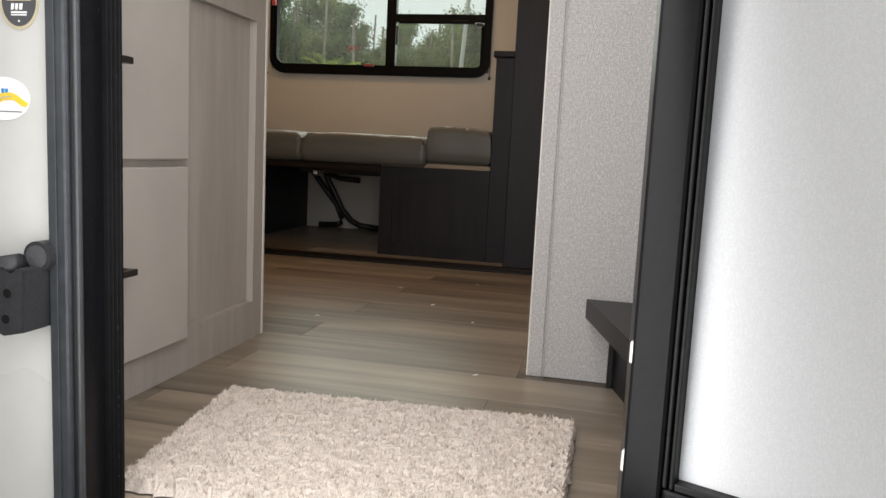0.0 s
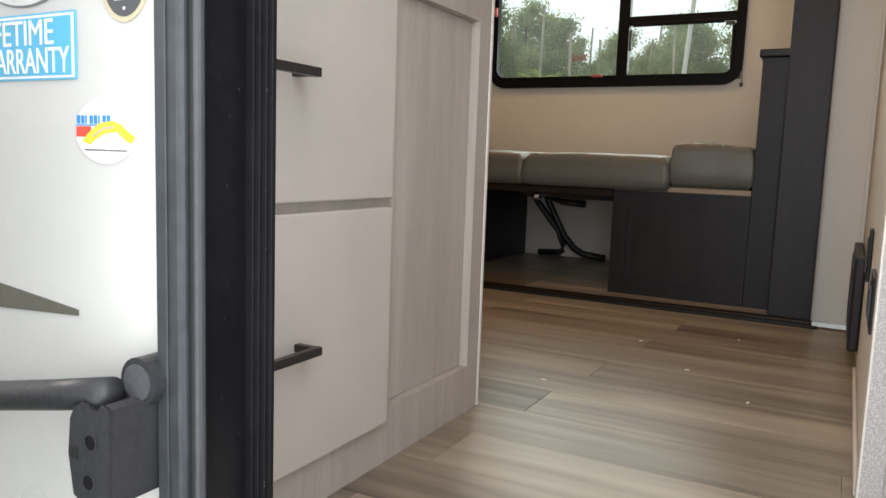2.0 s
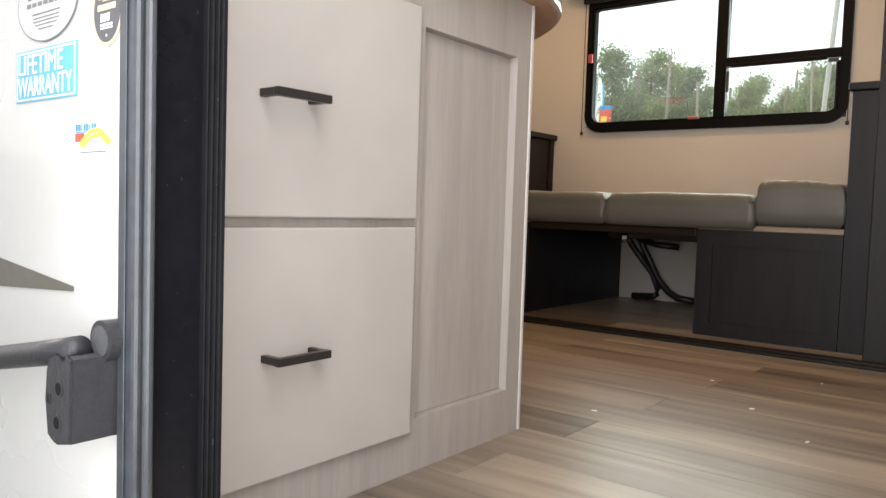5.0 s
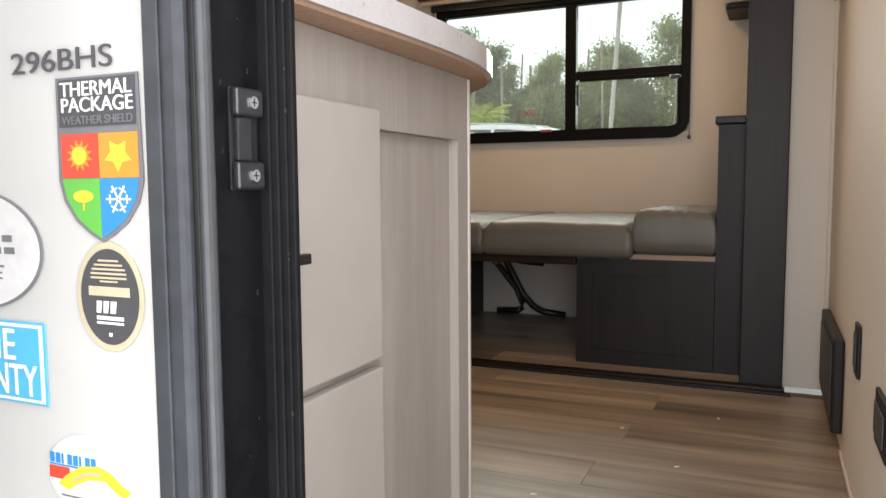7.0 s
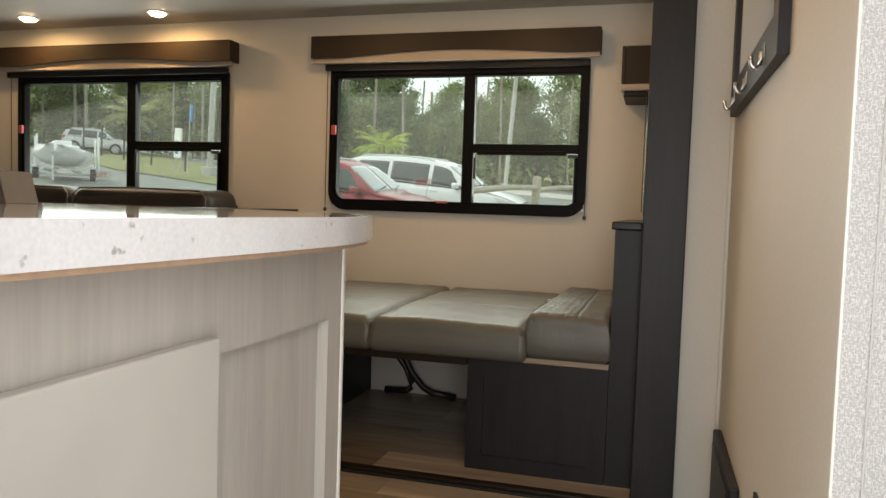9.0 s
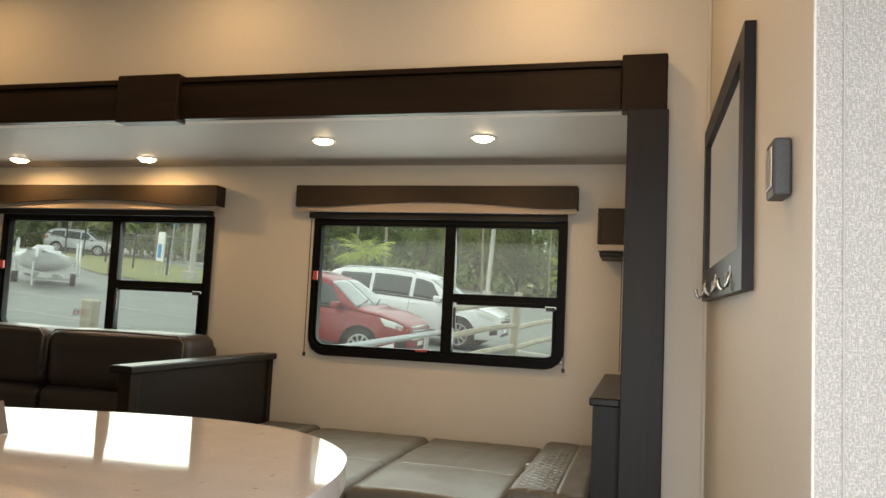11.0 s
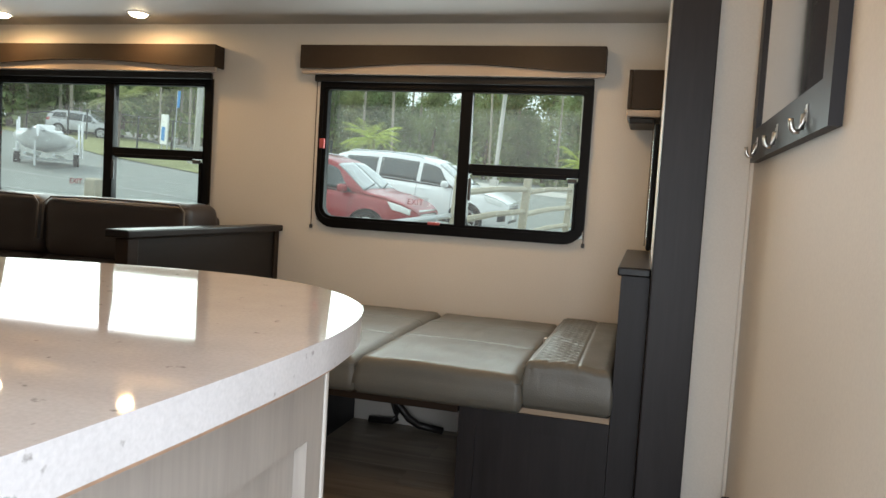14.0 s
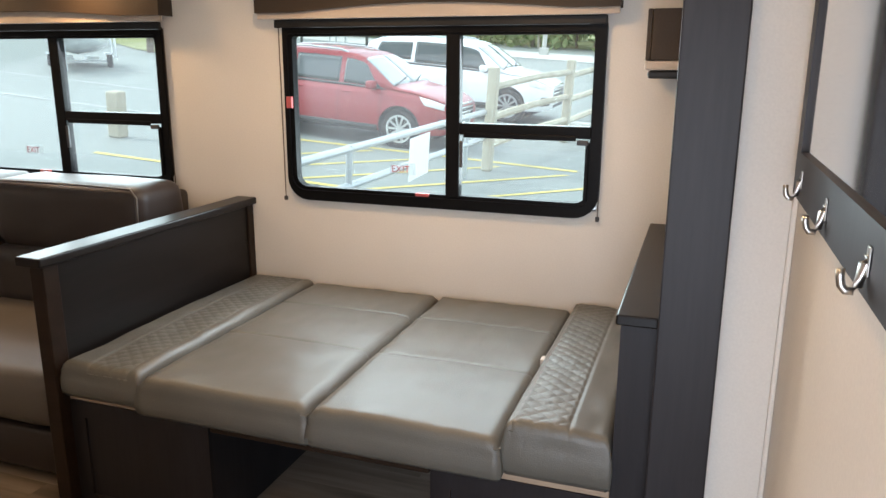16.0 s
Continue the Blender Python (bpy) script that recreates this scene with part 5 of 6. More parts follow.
def suv(m, paint, label):
    """A mid-size SUV: lofted skin with open wheel arches, glass, lamps and trim laid on it."""
    c_ = rooted("suv", m, label, "car", "parked cars")
    wheels, reach = (-1.42, 1.41), 0.425
    xs = [-2.36 + 4.72 * i / 118 for i in range(119)]
    vs = [0.5 * j / 16 for j in range(16)] + [0.5 + 0.3 * j / 8 for j in range(8)] + [0.8 + 0.2 * j / 8 for j in range(9)]
    bm = bmesh.new()
    for s in (-1, 1):
        g = {}
        for i, x in enumerate(xs):
            for j, v in enumerate(vs):
                p = skin(x, v, s)
                for wx in wheels:
                    d = Vector((p.x - wx, 0, p.z - 0.37))
                    if v < 0.45 and 0.85 * reach < d.length < reach + 0.045:
                        p = p + d.normalized() * (reach - d.length) * (1 if d.length < reach else 0.6)
                g[i, j] = bm.verts.new(p)
        for i in range(len(xs) - 1):
            for j in range(len(vs) - 1):
                q = [g[i, j], g[i + 1, j], g[i + 1, j + 1], g[i, j + 1]]
                mid = sum((k.co for k in q), Vector()) / 4
                if vs[j] < 0.45 and any(math.hypot(mid.x - wx, mid.z - 0.37) < reach - 0.012 for wx in wheels):
                    continue
                bm.faces.new(q)
        for i, sgn in ((0, -1), (len(xs) - 1, 1)):
            row = [g[i, j] for j in range(len(vs))]
            foot = bm.verts.new((row[0].co.x, 0, row[0].co.z))
            bm.faces.new(row + [foot])
    bmesh.ops.remove_doubles(bm, verts=bm.verts[:], dist=0.0005)
    piece("body", bm, paint, c_, smooth=True)
    piece("underbody", rounded(-2.1, 2.1, -0.80, 0.80, 0.24, 0.60, 0.05), TRIMBLACK, c_)

    def patch(name, x0, x1, v0, v1, s, material, out, parent=None, lab="", nx=14, nv=6, slant0=0.0, slant1=0.0):
        """A piece laid on the skin between two stations and two heights."""
        b_ = bmesh.new()
        g = {}
        for i in range(nx + 1):
            for j in range(nv + 1):
                v = v0 + (v1 - v0) * j / nv
                a0, a1 = x0 + slant0 * j / nv, x1 + slant1 * j / nv
                x = a0 + (a1 - a0) * i / nx
                p = skin(x, v, s)
                n_ = (skin(x + 0.02, v, s) - skin(x - 0.02, v, s)).cross(skin(x, min(1, v + 0.01), s) - skin(x, v - 0.01, s))
                n_ = n_.normalized() if n_.length > 1e-9 else Vector((0, 0, 1))
                if n_.dot(Vector((0.0, p.y, p.z - 0.6))) < 0:
                    n_ = -n_
                g[i, j] = (b_.verts.new(p + n_ * out), b_.verts.new(p - n_ * 0.01))
        for i in range(nx):
            for j in range(nv):
                b_.faces.new([g[k][0] for k in ((i, j), (i + 1, j), (i + 1, j + 1), (i, j + 1))])
        rim = [(i, 0) for i in range(nx)] + [(nx, j) for j in range(nv)] + [(i, nv) for i in range(nx, 0, -1)] + [(0, j) for j in range(nv, 0, -1)]
        for k, q in zip(rim, rim[1:] + rim[:1]):
            b_.faces.new((g[k][0], g[q][0], g[q][1], g[k][1]))
        return piece(name, b_, material, parent or c_, lab, True)

    for s in (-1, 1):
        patch("side_window", 0.20, 1.02, 0.535, 0.765, s, TINT, 0.004, slant1=-0.36)
        patch("side_window", -0.86, 0.10, 0.535, 0.765, s, TINT, 0.004)
        patch("side_window", -1.90, -0.95, 0.56, 0.755, s, TINT, 0.004, slant0=0.16)
        patch("window_trim", -1.92, 1.10, 0.508, 0.530, s, TRIMBLACK, 0.006, nx=30, nv=1)
        patch("rocker_trim", -0.97, 0.96, 0.0, 0.075, s, TRIMBLACK, 0.012, lab="dark lower cladding", nx=20, nv=2)
        for x in (1.02, 0.13, -0.93):
            patch("door_seam", x - 0.005, x + 0.005, 0.09, 0.50, s, TRIMBLACK, 0.0012, nx=1, nv=12)
        patch("headlamp", 1.90, 2.24, 0.395, 0.485, s, LAMPS, 0.006, lab="clear headlamp", slant0=-0.12)
        patch("tail_lamp", -2.30, -2.05, 0.40, 0.56, s, REDTAG, 0.006, lab="red tail lamp")
        patch("fog_surround", 2.16, 2.33, 0.10, 0.26, s, TRIMBLACK, 0.004)
        p = skin(0.86, 0.51, s)
        stalk = piece("mirror", rounded(p.x - 0.09, p.x + 0.07, p.y + s * 0.13 - 0.11, p.y + s * 0.13 + 0.11, p.z + 0.0, p.z + 0.15, 0.045, 3), paint, c_, smooth=True)
        piece("mirror_foot", rounded(p.x - 0.03, p.x + 0.04, p.y - 0.02 + s * 0.03, p.y + 0.02 + s * 0.06, p.z - 0.02, p.z + 0.05, 0.012), TRIMBLACK, stalk)
        for x in (-0.74, 0.30):
            q = skin(x, 0.445, s)
            piece("door_handle", rounded(x - 0.10, x + 0.08, q.y - 0.020, q.y + 0.020, q.z - 0.018, q.z + 0.014, 0.010), paint, c_, smooth=True)
        piece("roof_rail", tube(bmesh.new(), [skin(x, 0.84, s) + Vector((0, 0, h)) for x, h in ((-1.75, 0.0), (-1.6, 0.045), (-0.7, 0.05), (0.05, 0.04), (0.2, 0.0))], 0.018, 8), ALLOY, c_, "silver roof rail")
        for x in wheels:
            piece("arch_liner", tube(bmesh.new(), [(x, s * 0.55, 0.37), (x, s * 0.86, 0.37)], 0.422, 28), TRIMBLACK, c_)
            b_ = bmesh.new()
            prof = ((0.28, 0.70), (0.345, 0.71), (0.362, 0.74), (0.362, 0.89), (0.345, 0.915), (0.265, 0.92), (0.25, 0.90))
            rows = [[b_.verts.new((x + r * math.cos(2 * math.pi * k / 36), s * y, 0.362 + r * math.sin(2 * math.pi * k / 36))) for k in range(36)] for r, y in prof]
            for a_, q in zip(rows, rows[1:]):
                for k in range(36):
                    b_.faces.new((a_[k], a_[(k + 1) % 36], q[(k + 1) % 36], q[k]))
            w = piece("wheel", b_, TYRE, c_, "black tyre", True)
            piece("brake_well", tube(bmesh.new(), [(x, s * 0.74, 0.362), (x, s * 0.865, 0.362)], 0.25, 28), TRIMBLACK, w)
            b_ = bmesh.new()
            ring(b_, disc(x, 0.362, 0.262, 0.262, 36), disc(x, 0.362, 0.225, 0.225, 36), lambda u, v, q: (u, q, v), s * 0.885, s * 0.921)
            for k in range(10):
                a0 = 2 * math.pi * k / 10
                cs, sn = math.cos(a0), math.sin(a0)
                slab(b_, [(x + 0.05 * cs - 0.016 * sn, 0.362 + 0.05 * sn + 0.016 * cs), (x + 0.05 * cs + 0.016 * sn, 0.362 + 0.05 * sn - 0.016 * cs), (x + 0.235 * cs + 0.022 * sn, 0.362 + 0.235 * sn - 0.022 * cs), (x + 0.235 * cs - 0.022 * sn, 0.362 + 0.235 * sn + 0.022 * cs)], lambda u, v, q: (u, q, v), s * 0.88, s * 0.915)
            tube(b_, [(x, s * 0.87, 0.362), (x, s * 0.918, 0.362)], 0.06, 16)
            piece("rim", b_, ALLOY, w, "silver ten-spoke alloy rim")
        patch("windscreen", 0.60, 1.26, 0.815, 1.0, s, WINDSCREEN, 0.004, lab="windscreen with reflected sky put into its colour", nx=10, nv=10)
        patch("rear_window", -2.26, -2.06, 0.82, 1.0, s, TINT, 0.004)
        piece("wiper", tube(bmesh.new(), [skin(1.27, 0.97 if s > 0 else 0.85, s) + Vector((0, 0, 0.015)), skin(1.16, 0.90 if s > 0 else 0.99, s) + Vector((0.0, 0, 0.02))], 0.012, 6), TRIMBLACK, c_)
    for z in (0.60, 0.68, 0.76, 0.84):
        piece("grille_bar", rounded(2.27, 2.385 - (z - 0.60) * 0.10, -0.50, 0.50, z - 0.024, z + 0.018, 0.012), CHROME, c_, "chrome grille bar", True)
    piece("grille", rounded(2.28, 2.364, -0.53, 0.53, 0.56, 0.80, 0.02), TRIMBLACK, c_)
    piece("lower_intake", rounded(2.26, 2.372, -0.48, 0.48, 0.37, 0.44, 0.02), TRIMBLACK, c_)
    piece("number_plate", rounded(2.366, 2.378, -0.15, 0.15, 0.455, 0.545, 0.004), WHITEPRINT, c_)
    return c_


REDPAINT = mat("red_car_paint", (0.24, 0.016, 0.020), 0.32, vary=0.06, scale=2, bump=0, spec=0.4, coat=0.45)
WHITEPAINT = mat("white_car_paint", (0.72, 0.73, 0.74), 0.25, vary=0.04, scale=2, bump=0, coat=0.6)
suv(stand(-6.40, 13.92, -2) @ Matrix.Scale(0.88, 4), REDPAINT, "red SUV with chrome grille bars parked on the lot")
suv(stand(-5.80, 18.2, -1) @ Matrix.Scale(0.96, 4), WHITEPAINT, "white SUV parked beyond the red one")

SILVER = mat("silver_car_paint", (0.45, 0.46, 0.47), 0.3, metal=0.3, vary=0.04, scale=2, bump=0, coat=0.5)
suv(stand(-34.0, 39.5, 24) @ Matrix.Scale(0.85, 4), SILVER, "silver SUV parked far beyond the boat")

# post-and-rail fence, running on as a galvanised pipe rail
FENCEWOOD = wood("weathered_fence_wood", (0.50, 0.46, 0.36), (0.30, 0.27, 0.20), 0.85, 2, 0.2, 0.5, 0.3)
GALV = mat("galvanised_pipe", (0.48, 0.50, 0.51), 0.4, metal=0.7, vary=0.12)
pts = [(-3.43, 12.25), (-2.90, 15.6), (-2.37, 19.0), (-1.85, 22.4), (-1.3, 25.8)]
fn = rooted("rail_fence", stand(0, 0), "weathered split-rail wooden fence across the lot", "fence")
inv = fn.matrix_basis.inverted()
loc = lambda x, y, h: tuple(inv @ (Vector((x, y, gz(x, y))) + UP * h))
for x, y in pts:
    a, b = Vector(loc(x, y, 0)), Vector(loc(x, y, 1.5))
    piece("post", rounded(a.x - 0.075, a.x + 0.075, a.y - 0.075, a.y + 0.075, a.z, b.z, 0.02), FENCEWOOD, fn)
for (x0, y0), (x1, y1) in zip(pts, pts[1:]):
    for h0, h1 in ((1.22, 1.28), (0.78, 0.84), (0.38, 0.42)):
        piece("rail", tube(bmesh.new(), [loc(x0, y0, h0), loc((x0 + x1) / 2, (y0 + y1) / 2, (h0 + h1) / 2 + 0.03), loc(x1, y1, h1)], 0.055, 6), FENCEWOOD, fn)
pr = rooted("pipe_rail", stand(0, 0), "galvanised double pipe rail with white paper notices", "railing")
for h in (0.86, 0.48):
    piece("pipe", tube(bmesh.new(), [loc(-3.95, 6.9, h), loc(-3.50, 12.15, h)], 0.04, 10), GALV, pr)
for x, y in ((-3.82, 8.4), (-3.55, 11.5)):
    piece("upright", tube(bmesh.new(), [loc(x, y, 0.0), loc(x, y, 0.9)], 0.035, 10), GALV, pr)
a = Vector(loc(-3.68, 9.9, 0.52))
piece("notice", rounded(a.x + 0.05, a.x + 0.06, a.y - 0.34, a.y + 0.30, a.z - 0.20, a.z + 0.30, 0.003), WHITEPRINT, pr, "white paper notice")
ps = rooted("bollard", stand(-9.2, 11.2), "short weathered wooden post on the lot", "post")
piece("stem", rounded(-0.11, 0.11, -0.11, 0.11, 0.0, 0.72, 0.03), FENCEWOOD, ps)
for x, y in ((-3.3, 17.4), (-2.2, 20.8)):
    ws = rooted("wheel_stop", stand(x + 1.0, y, -9), "pale concrete wheel stop", "wheel stop", "wheel stops")
    piece("block", rounded(-0.9, 0.9, -0.11, 0.11, 0.0, 0.15, 0.04), CONCRETE, ws)

# boat on its trailer
bt = rooted("boat_trailer", Matrix.Translation((-17.5, 19.0, gz(-17.5, 19.0) - 0.05)) @ Matrix.Rotation(radians(-52), 4, "Z") @ Matrix.Scale(0.70, 4), "white open boat on a galvanised trailer", "boat")
bm = bmesh.new()
rows = []
for x, hw, zk, zt in ((2.9, 0.06, 1.15, 1.38), (2.5, 0.45, 0.92, 1.36), (1.8, 0.85, 0.72, 1.32), (0.8, 1.10, 0.62, 1.28), (-1.0, 1.16, 0.60, 1.25), (-2.6, 1.10, 0.62, 1.25)):
    rows.append([bm.verts.new((x, y, z)) for y, z in ((0, zk), (hw * 0.6, zk + 0.14), (hw * 0.92, zk + 0.38), (hw, zt), (hw * 0.86, zt), (hw * 0.80, zt - 0.25), (-hw * 0.80, zt - 0.25), (-hw * 0.86, zt), (-hw, zt), (-hw * 0.92, zk + 0.38), (-hw * 0.6, zk + 0.14))])
for a, b in zip(rows, rows[1:]):
    for k in range(11):
        bm.faces.new((a[k], a[(k + 1) % 11], b[(k + 1) % 11], b[k]))
bm.faces.new(rows[0])
bm.faces.new(rows[-1])
piece("hull", bm, WHITEPAINT, bt, smooth=True)
piece("console", rounded(-0.6, 0.1, -0.35, 0.35, 1.0, 1.75, 0.06, 2), WHITEPAINT, bt)
for s in (-1, 1):
    piece("seat", rounded(1.0, 1.9, s * 0.55 - 0.22, s * 0.55 + 0.22, 1.2, 1.45, 0.06, 2), WHITEPAINT, bt)
    piece("guide_post", tube(bmesh.new(), [(-2.3, s * 1.25, 0.5), (-2.3, s * 1.25, 2.15)], 0.05, 8), WHITEPAINT, bt)
    piece("guide_post", tube(bmesh.new(), [(-1.2, s * 1.18, 0.5), (-1.2, s * 1.18, 1.95)], 0.045, 8), WHITEPAINT, bt)
    w = piece("wheel", tube(bmesh.new(), [(-0.8, s * 1.02, 0.31), (-0.8, s * 1.22, 0.31)], 0.31, 20), TYRE, bt)
    piece("mudguard", rounded(-1.2, -0.4, s * 1.12 - 0.12, s * 1.12 + 0.12, 0.60, 0.70, 0.03, 2), WHITEPAINT, bt)
piece("top_frame", tube(bmesh.new(), [(-0.5, -0.8, 1.2), (-0.5, -0.75, 2.2), (-0.4, 0, 2.35), (-0.5, 0.75, 2.2), (-0.5, 0.8, 1.2)], 0.025, 8), TRIMBLACK, bt)
piece("trailer_frame", boxes((-2.5, 2.2, -0.55, -0.45, 0.42, 0.52), (-2.5, 2.2, 0.45, 0.55, 0.42, 0.52), (-0.85, -0.75, -1.05, 1.05, 0.30, 0.40), (2.0, 4.0, -0.05, 0.05, 0.45, 0.55)), GALV, bt)
piece("jack", tube(bmesh.new(), [(3.7, 0.0, 0.0), (3.7, 0.0, 0.9)], 0.04, 8), GALV, bt)

# roadside things
CHAIN = mat("dark_fence_metal", (0.05, 0.055, 0.05), 0.5, metal=0.3)
cf = rooted("chain_fence", stand(0, 0), "dark chain-link fence posts and top rail along the lawn", "fence")
inv2 = cf.matrix_basis.inverted()
loc2 = lambda x, y, h: tuple(inv2 @ (Vector((x, y, gz(x, y))) + UP * h))
ln = [(-34 + 3.3 * k, 38.2 - 2.35 * k + 0.05 * k * k) for k in range(8)]
for x, y in ln:
    piece("post", tube(bmesh.new(), [loc2(x, y, 0), loc2(x, y, 1.7)], 0.045, 6), CHAIN, cf)
for (x0, y0), (x1, y1) in zip(ln, ln[1:]):
    piece("top_rail", tube(bmesh.new(), [loc2(x0, y0, 1.65), loc2(x1, y1, 1.65)], 0.02, 5), CHAIN, cf)
sg = rooted("road_sign", stand(-21.3, 29.7, -36), "white and blue notice board on two legs", "sign")
piece("board", rounded(-0.42, 0.42, -0.03, 0.03, 0.6, 1.9, 0.01), WHITEPRINT, sg)
piece("blue_panel", rounded(-0.24, 0.20, -0.042, -0.031, 0.75, 1.35, 0.004), BLUE, sg)
for x in (-0.36, 0.36):
    piece("leg", tube(bmesh.new(), [(x, 0.05, 0), (x, 0.05, 1.8)], 0.03, 6), GALV, sg)
for x, y, h in ((-18.7, 28.3, 9.0), (-9.6, 46.0, 11.0)):
    pole = rooted("light_pole", stand(x, y), "tall pale street light pole", "pole", "light poles")
    piece("shaft", tube(bmesh.new(), [(0, 0, 0), (0, 0, h)], 0.13, 10), CONCRETE, pole)
    piece("base", rounded(-0.25, 0.25, -0.25, 0.25, 0, 0.4, 0.03), CONCRETE, pole)
bf = rooted("blue_flag", stand(-20.6, 29.5, -36), "small blue flag on a thin pole", "flag")
piece("pole", tube(bmesh.new(), [(0, 0, 0), (0, 0, 3.0)], 0.025, 6), GALV, bf)
piece("cloth", rounded(0.02, 0.32, -0.012, 0.012, 2.25, 2.95, 0.01), BLUE, bf)
ff = rooted("feather_flag", stand(-13.55, 27.2, -26), "tall white sale banner with blue edge", "banner")
piece("pole", tube(bmesh.new(), [(-0.32, 0, 0), (-0.32, 0, 4.4)], 0.03, 6), GALV, ff)
piece("banner", slab(bmesh.new(), [(-0.28, 1.3), (0.06, 1.3), (0.08, 3.3), (0.0, 3.8), (-0.14, 4.1), (-0.28, 4.2)], lambda u, v, w: (u, w, v), -0.01, 0.01), WHITEPRINT, ff)
piece("blue_edge", slab(bmesh.new(), [(0.06, 1.3), (0.16, 1.3), (0.18, 3.3), (0.06, 3.95), (0.0, 3.8), (0.08, 3.3)], lambda u, v, w: (u, w, v), -0.012, 0.012), CYAN, ff)
for k, ch in enumerate("SALE"):
    o = letters(ff, ch, -0.22, -0.013, 3.25 - 0.55 * k, 0.42, DARKPRINT)
    o.matrix_parent_inverse = Matrix.Identity(4)
yd = rooted("yard_sign", stand(-13.22, 27.0, -26), "red sign with a yellow field and blue top", "sign")
piece("board", rounded(-0.33, 0.33, -0.05, 0.05, 1.95, 2.9, 0.02), RED2, yd)
piece("yellow_field", rounded(-0.18, 0.16, -0.062, -0.051, 2.15, 2.65, 0.005), YELLOW, yd)
piece("blue_cap", rounded(-0.33, 0.33, -0.06, 0.05, 2.901, 3.05, 0.01), BLUE, yd)
for x in (-0.28, 0.28):
    piece("leg", tube(bmesh.new(), [(x, 0, 0), (x, 0, 1.95)], 0.04, 6), GALV, yd)

# trees
BARK = mat("pine_bark", (0.13, 0.10, 0.075), 0.9, vary=0.3, scale=3, fine=20, bump=0.5)

TRUNKS = mat("pale_trunk", (0.30, 0.265, 0.21), 0.9, vary=0.3, scale=1, fine=8, bump=0.3)


def foliage(name, colour):
    """Leaves that let half the light through."""
    m = mat(name, colour, 0.7, vary=0.4, scale=0.6, fine=3.0, bump=0, spec=0.15)
    n, l = m.node_tree.nodes, m.node_tree.links
    t, x = n.new("ShaderNodeBsdfTranslucent"), n.new("ShaderNodeMixShader")
    ramp = next(q for q in n if q.bl_idname == "ShaderNodeValToRGB")
    l.new(ramp.outputs[0], t.inputs[0])
    x.inputs[0].default_value = 0.5
    l.new(n["Principled BSDF"].outputs[0], x.inputs[1])
    l.new(t.outputs[0], x.inputs[2])
    l.new(x.outputs[0], n["Material Output"].inputs[0])
    return m


LEAVES = [foliage("foliage_" + k, c_) for k, c_ in (("pine", (0.27, 0.33, 0.15)), ("deep", (0.20, 0.265, 0.12)), ("spring", (0.39, 0.42, 0.19)), ("lime", (0.46, 0.54, 0.12)))]


def leafcloud(bm, centre, spread, count, size, rnd):
    for _ in range(count):
        d = Vector((rnd.gauss(0, 1), rnd.gauss(0, 1), rnd.gauss(0, 0.75)))
        p = Vector(centre) + d * spread
        u = Vector((rnd.uniform(-1, 1), rnd.uniform(-1, 1), rnd.uniform(-1, 1))).normalized()
        v = u.cross(Vector((rnd.uniform(-1, 1), rnd.uniform(-1, 1), rnd.uniform(-1, 1)))).normalized()
        s = size * rnd.uniform(0.5, 1.2)
        bm.faces.new([bm.verts.new(p + q) for q in (-u * s - v * s * 0.25, u * s * 0.2 - v * s * 0.5, u * s + v * s * 0.1, u * s * 0.1 + v * s * 0.55)])


def tree(m, height, spread, low, leaf_, label, seed, name="pine_tree"):
    rnd = random.Random(seed)
    t = rooted(name, m, label, "tree", "tree line")
    bm = bmesh.new()
    tube(bm, [(0, 0, -0.3), (0.1, 0.05, height * 0.35), (0.0, 0.2, height * 0.7), (0.1, 0.1, height * 0.97)], 0.16, 7)
    for v in bm.verts:
        v.co.x *= 1.25 - v.co.z / height
        v.co.y *= 1.25 - v.co.z / height
    crown = bmesh.new()
    n = 26
    for k in range(n):
        f = low + (1 - low) * (k + rnd.random()) / n
        a = rnd.uniform(0, 6.283)
        reach = spread * (1.15 - f) / (1.15 - low) * rnd.uniform(0.45, 1.1) + 0.25
        p0 = Vector((0.05, 0.1, height * f))
        p1 = p0 + Vector((math.cos(a) * reach, math.sin(a) * reach, reach * rnd.uniform(0.0, 0.35)))
        tube(bm, [p0, p1], 0.04, 4)
        leafcloud(crown, p1, 0.38 + 0.09 * reach, 170, 0.135, rnd)
        leafcloud(crown, (p0 + p1) / 2, 0.36, 90, 0.13, rnd)
    piece("trunk", bm, BARK, t)
    piece("crown", crown, leaf_, t)
    return t


protos = [tree(stand(-24, 56), 8.8, 2.3, 0.30, LEAVES[0], "tall pine with an open green crown", 1),
          tree(stand(-12, 58), 8.0, 2.6, 0.18, LEAVES[1], "dense dark green tree in the tree line", 2),
          tree(stand(-4, 57), 9.6, 2.0, 0.36, LEAVES[0], "tall slender pine with a ragged crown", 3),
          tree(stand(-33, 55), 7.2, 2.8, 0.15, LEAVES[2], "broad spring-green tree in the tree line", 4)]
rnd = random.Random(9)
for k in range(58):
    b_ = radians(-8 + 64 * (k + rnd.uniform(-0.6, 0.6)) / 58)
    r_ = rnd.uniform(54, 70)
    m = stand(-0.5 - r_ * math.sin(b_), 1.0 + r_ * math.cos(b_), rnd.uniform(0, 360)) @ Matrix.Scale(rnd.uniform(0.62, 1.16), 4)
    o = copy_thing(protos[rnd.choice((0, 1, 1, 2, 3))], m)
    o.scale = m.to_scale()
bm = bmesh.new()
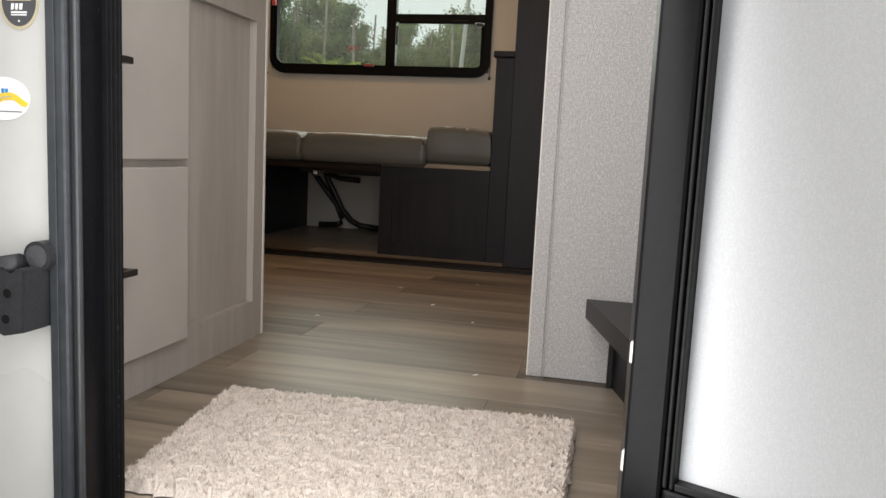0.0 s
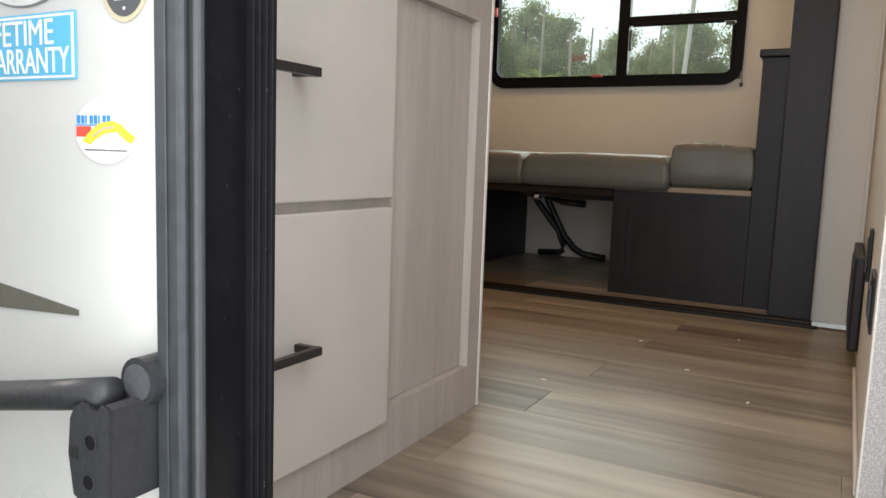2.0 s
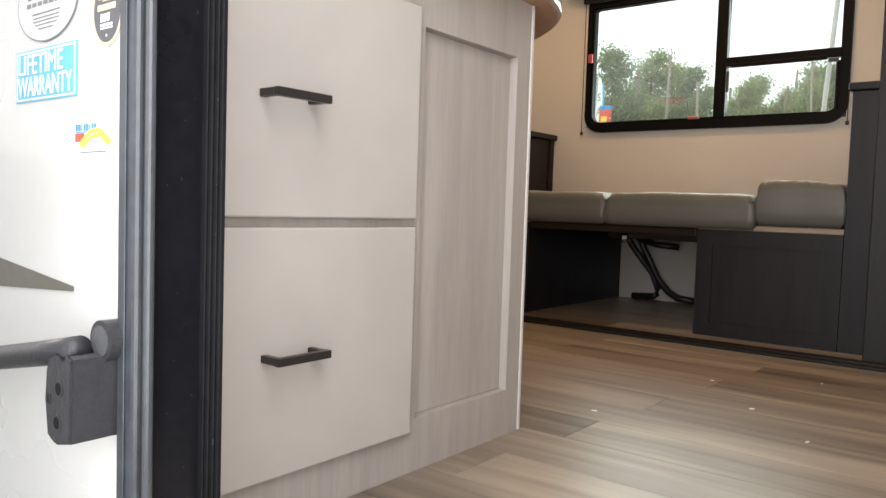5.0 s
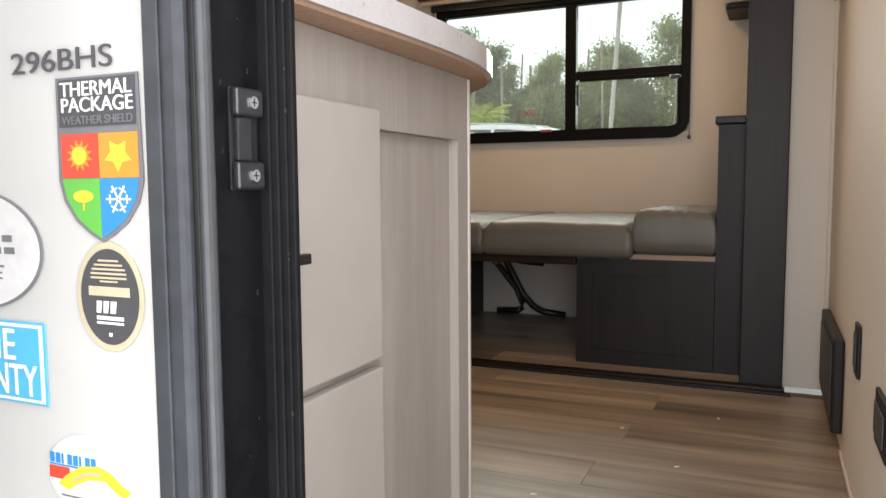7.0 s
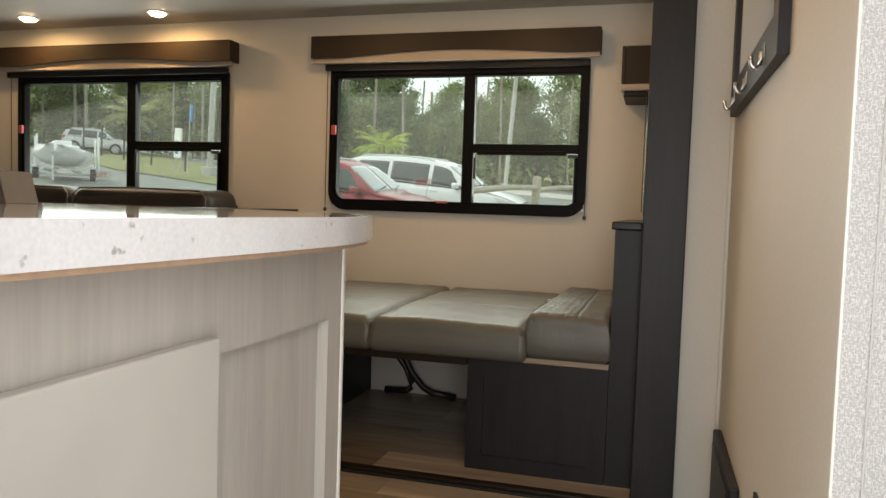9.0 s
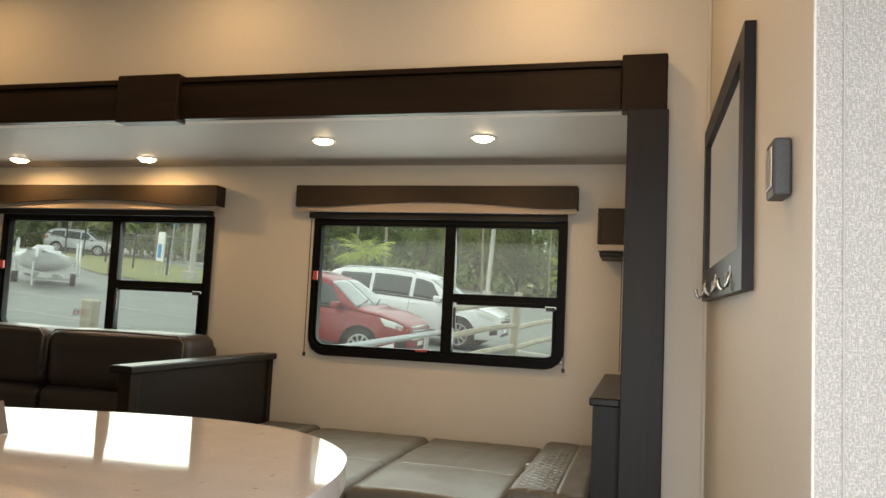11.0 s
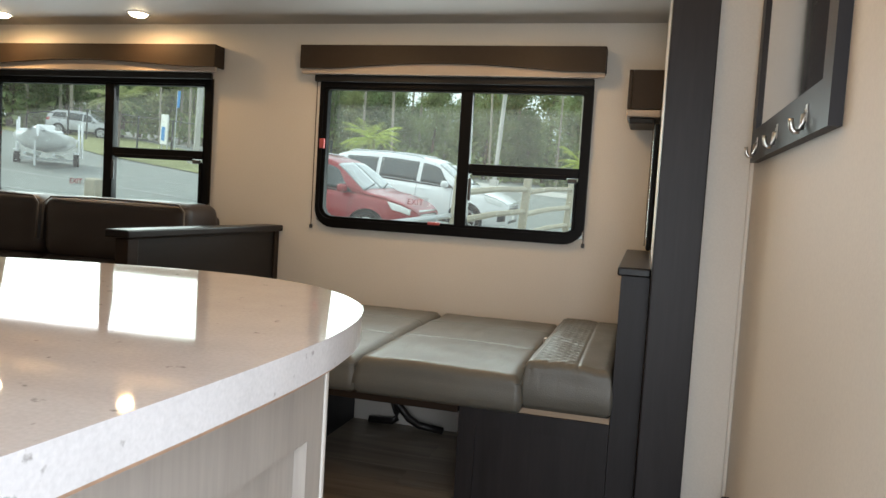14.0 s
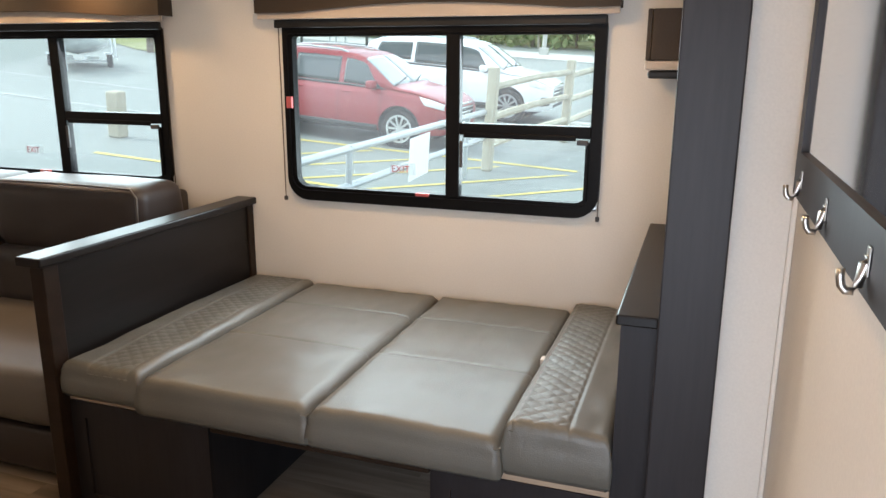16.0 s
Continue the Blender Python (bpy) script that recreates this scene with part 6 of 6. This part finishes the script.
for k in range(460):
    b_ = radians(rnd.uniform(-12, 60))
    r_ = rnd.uniform(72, 80)
    x, y = -0.5 - r_ * math.sin(b_), 1.0 + r_ * math.cos(b_)
    leafcloud(bm, (x, y, gz(x, y) + rnd.uniform(0.3, 4.2)), 0.9, 40, 0.42, rnd)
tagged(obj("far_woods", bm, LEAVES[1]), "dark green woods behind the tree line", "woods", kind="stuff")
bm = bmesh.new()
for k in range(150):
    b_ = radians(rnd.uniform(-10, 58))
    r_ = rnd.uniform(53, 60)
    x, y = -0.5 - r_ * math.sin(b_), 1.0 + r_ * math.cos(b_)
    leafcloud(bm, (x, y, gz(x, y) + rnd.uniform(0.2, 1.6)), 0.7, 22, 0.35, rnd)
tagged(obj("undergrowth", bm, LEAVES[0]), "low green undergrowth along the woods", "shrubs", kind="stuff")

bm = bmesh.new()
for k in range(90):
    b_ = radians(rnd.uniform(-10, 58))
    r_ = rnd.uniform(51, 71)
    x, y = -0.5 - r_ * math.sin(b_), 1.0 + r_ * math.cos(b_)
    z, h, sway = gz(x, y), rnd.uniform(4.5, 8.5), rnd.uniform(-0.4, 0.4)
    tube(bm, [(x, y, z - 0.2), (x + sway * 0.4, y, z + h * 0.5), (x + sway, y, z + h)], rnd.uniform(0.06, 0.12), 5)
tagged(obj("woodland_trunks", bm, TRUNKS), "thin grey-brown trunks standing among the woods", "woods", kind="stuff")


def palm(m, height, leaf_, label, seed):
    rnd = random.Random(seed)
    t = rooted("palm", m, label, "palm")
    piece("trunk", tube(bmesh.new(), [(0, 0, -0.1), (0.04, 0, height * 0.5), (0, 0.03, height)], 0.14, 8), BARK, t)
    for k in range(26):
        a, el = 2 * math.pi * k / 26 + rnd.uniform(-0.2, 0.2), rnd.uniform(0.1, 1.45)
        b_ = bmesh.new()
        across = Vector((-math.sin(a), math.cos(a), 0))
        spine = [Vector((math.cos(a) * 1.1 * i / 12, math.sin(a) * 1.1 * i / 12, height + 0.95 * el * i / 12 - 0.6 * (i / 12) ** 2)) for i in range(13)]
        tube(b_, spine[::3], 0.010, 4)
        for i in range(1, 12):
            on = (spine[i + 1] - spine[i]).normalized()
            size = 0.34 * math.sin(math.pi * (0.15 + 0.75 * i / 12))
            for sgn in (-1, 1):
                tip = spine[i] + across * sgn * size * 0.8 + on * size * 0.55 - Vector((0, 0, size * rnd.uniform(0.2, 0.5)))
                b_.faces.new([b_.verts.new(q) for q in (spine[i] - on * 0.026, spine[i] + on * 0.026, tip)])
        piece("frond", b_, leaf_, t)
    return t


palm(stand(-20.4, 25.5), 2.2, LEAVES[2], "small palm on the lawn", 5)
palm(stand(-10.4, 26.5), 1.9, LEAVES[3], "bright yellow-green palm behind the cars", 6)
palm(stand(-3.4, 33.5), 1.9, LEAVES[3], "bright yellow-green palm by the road", 7)
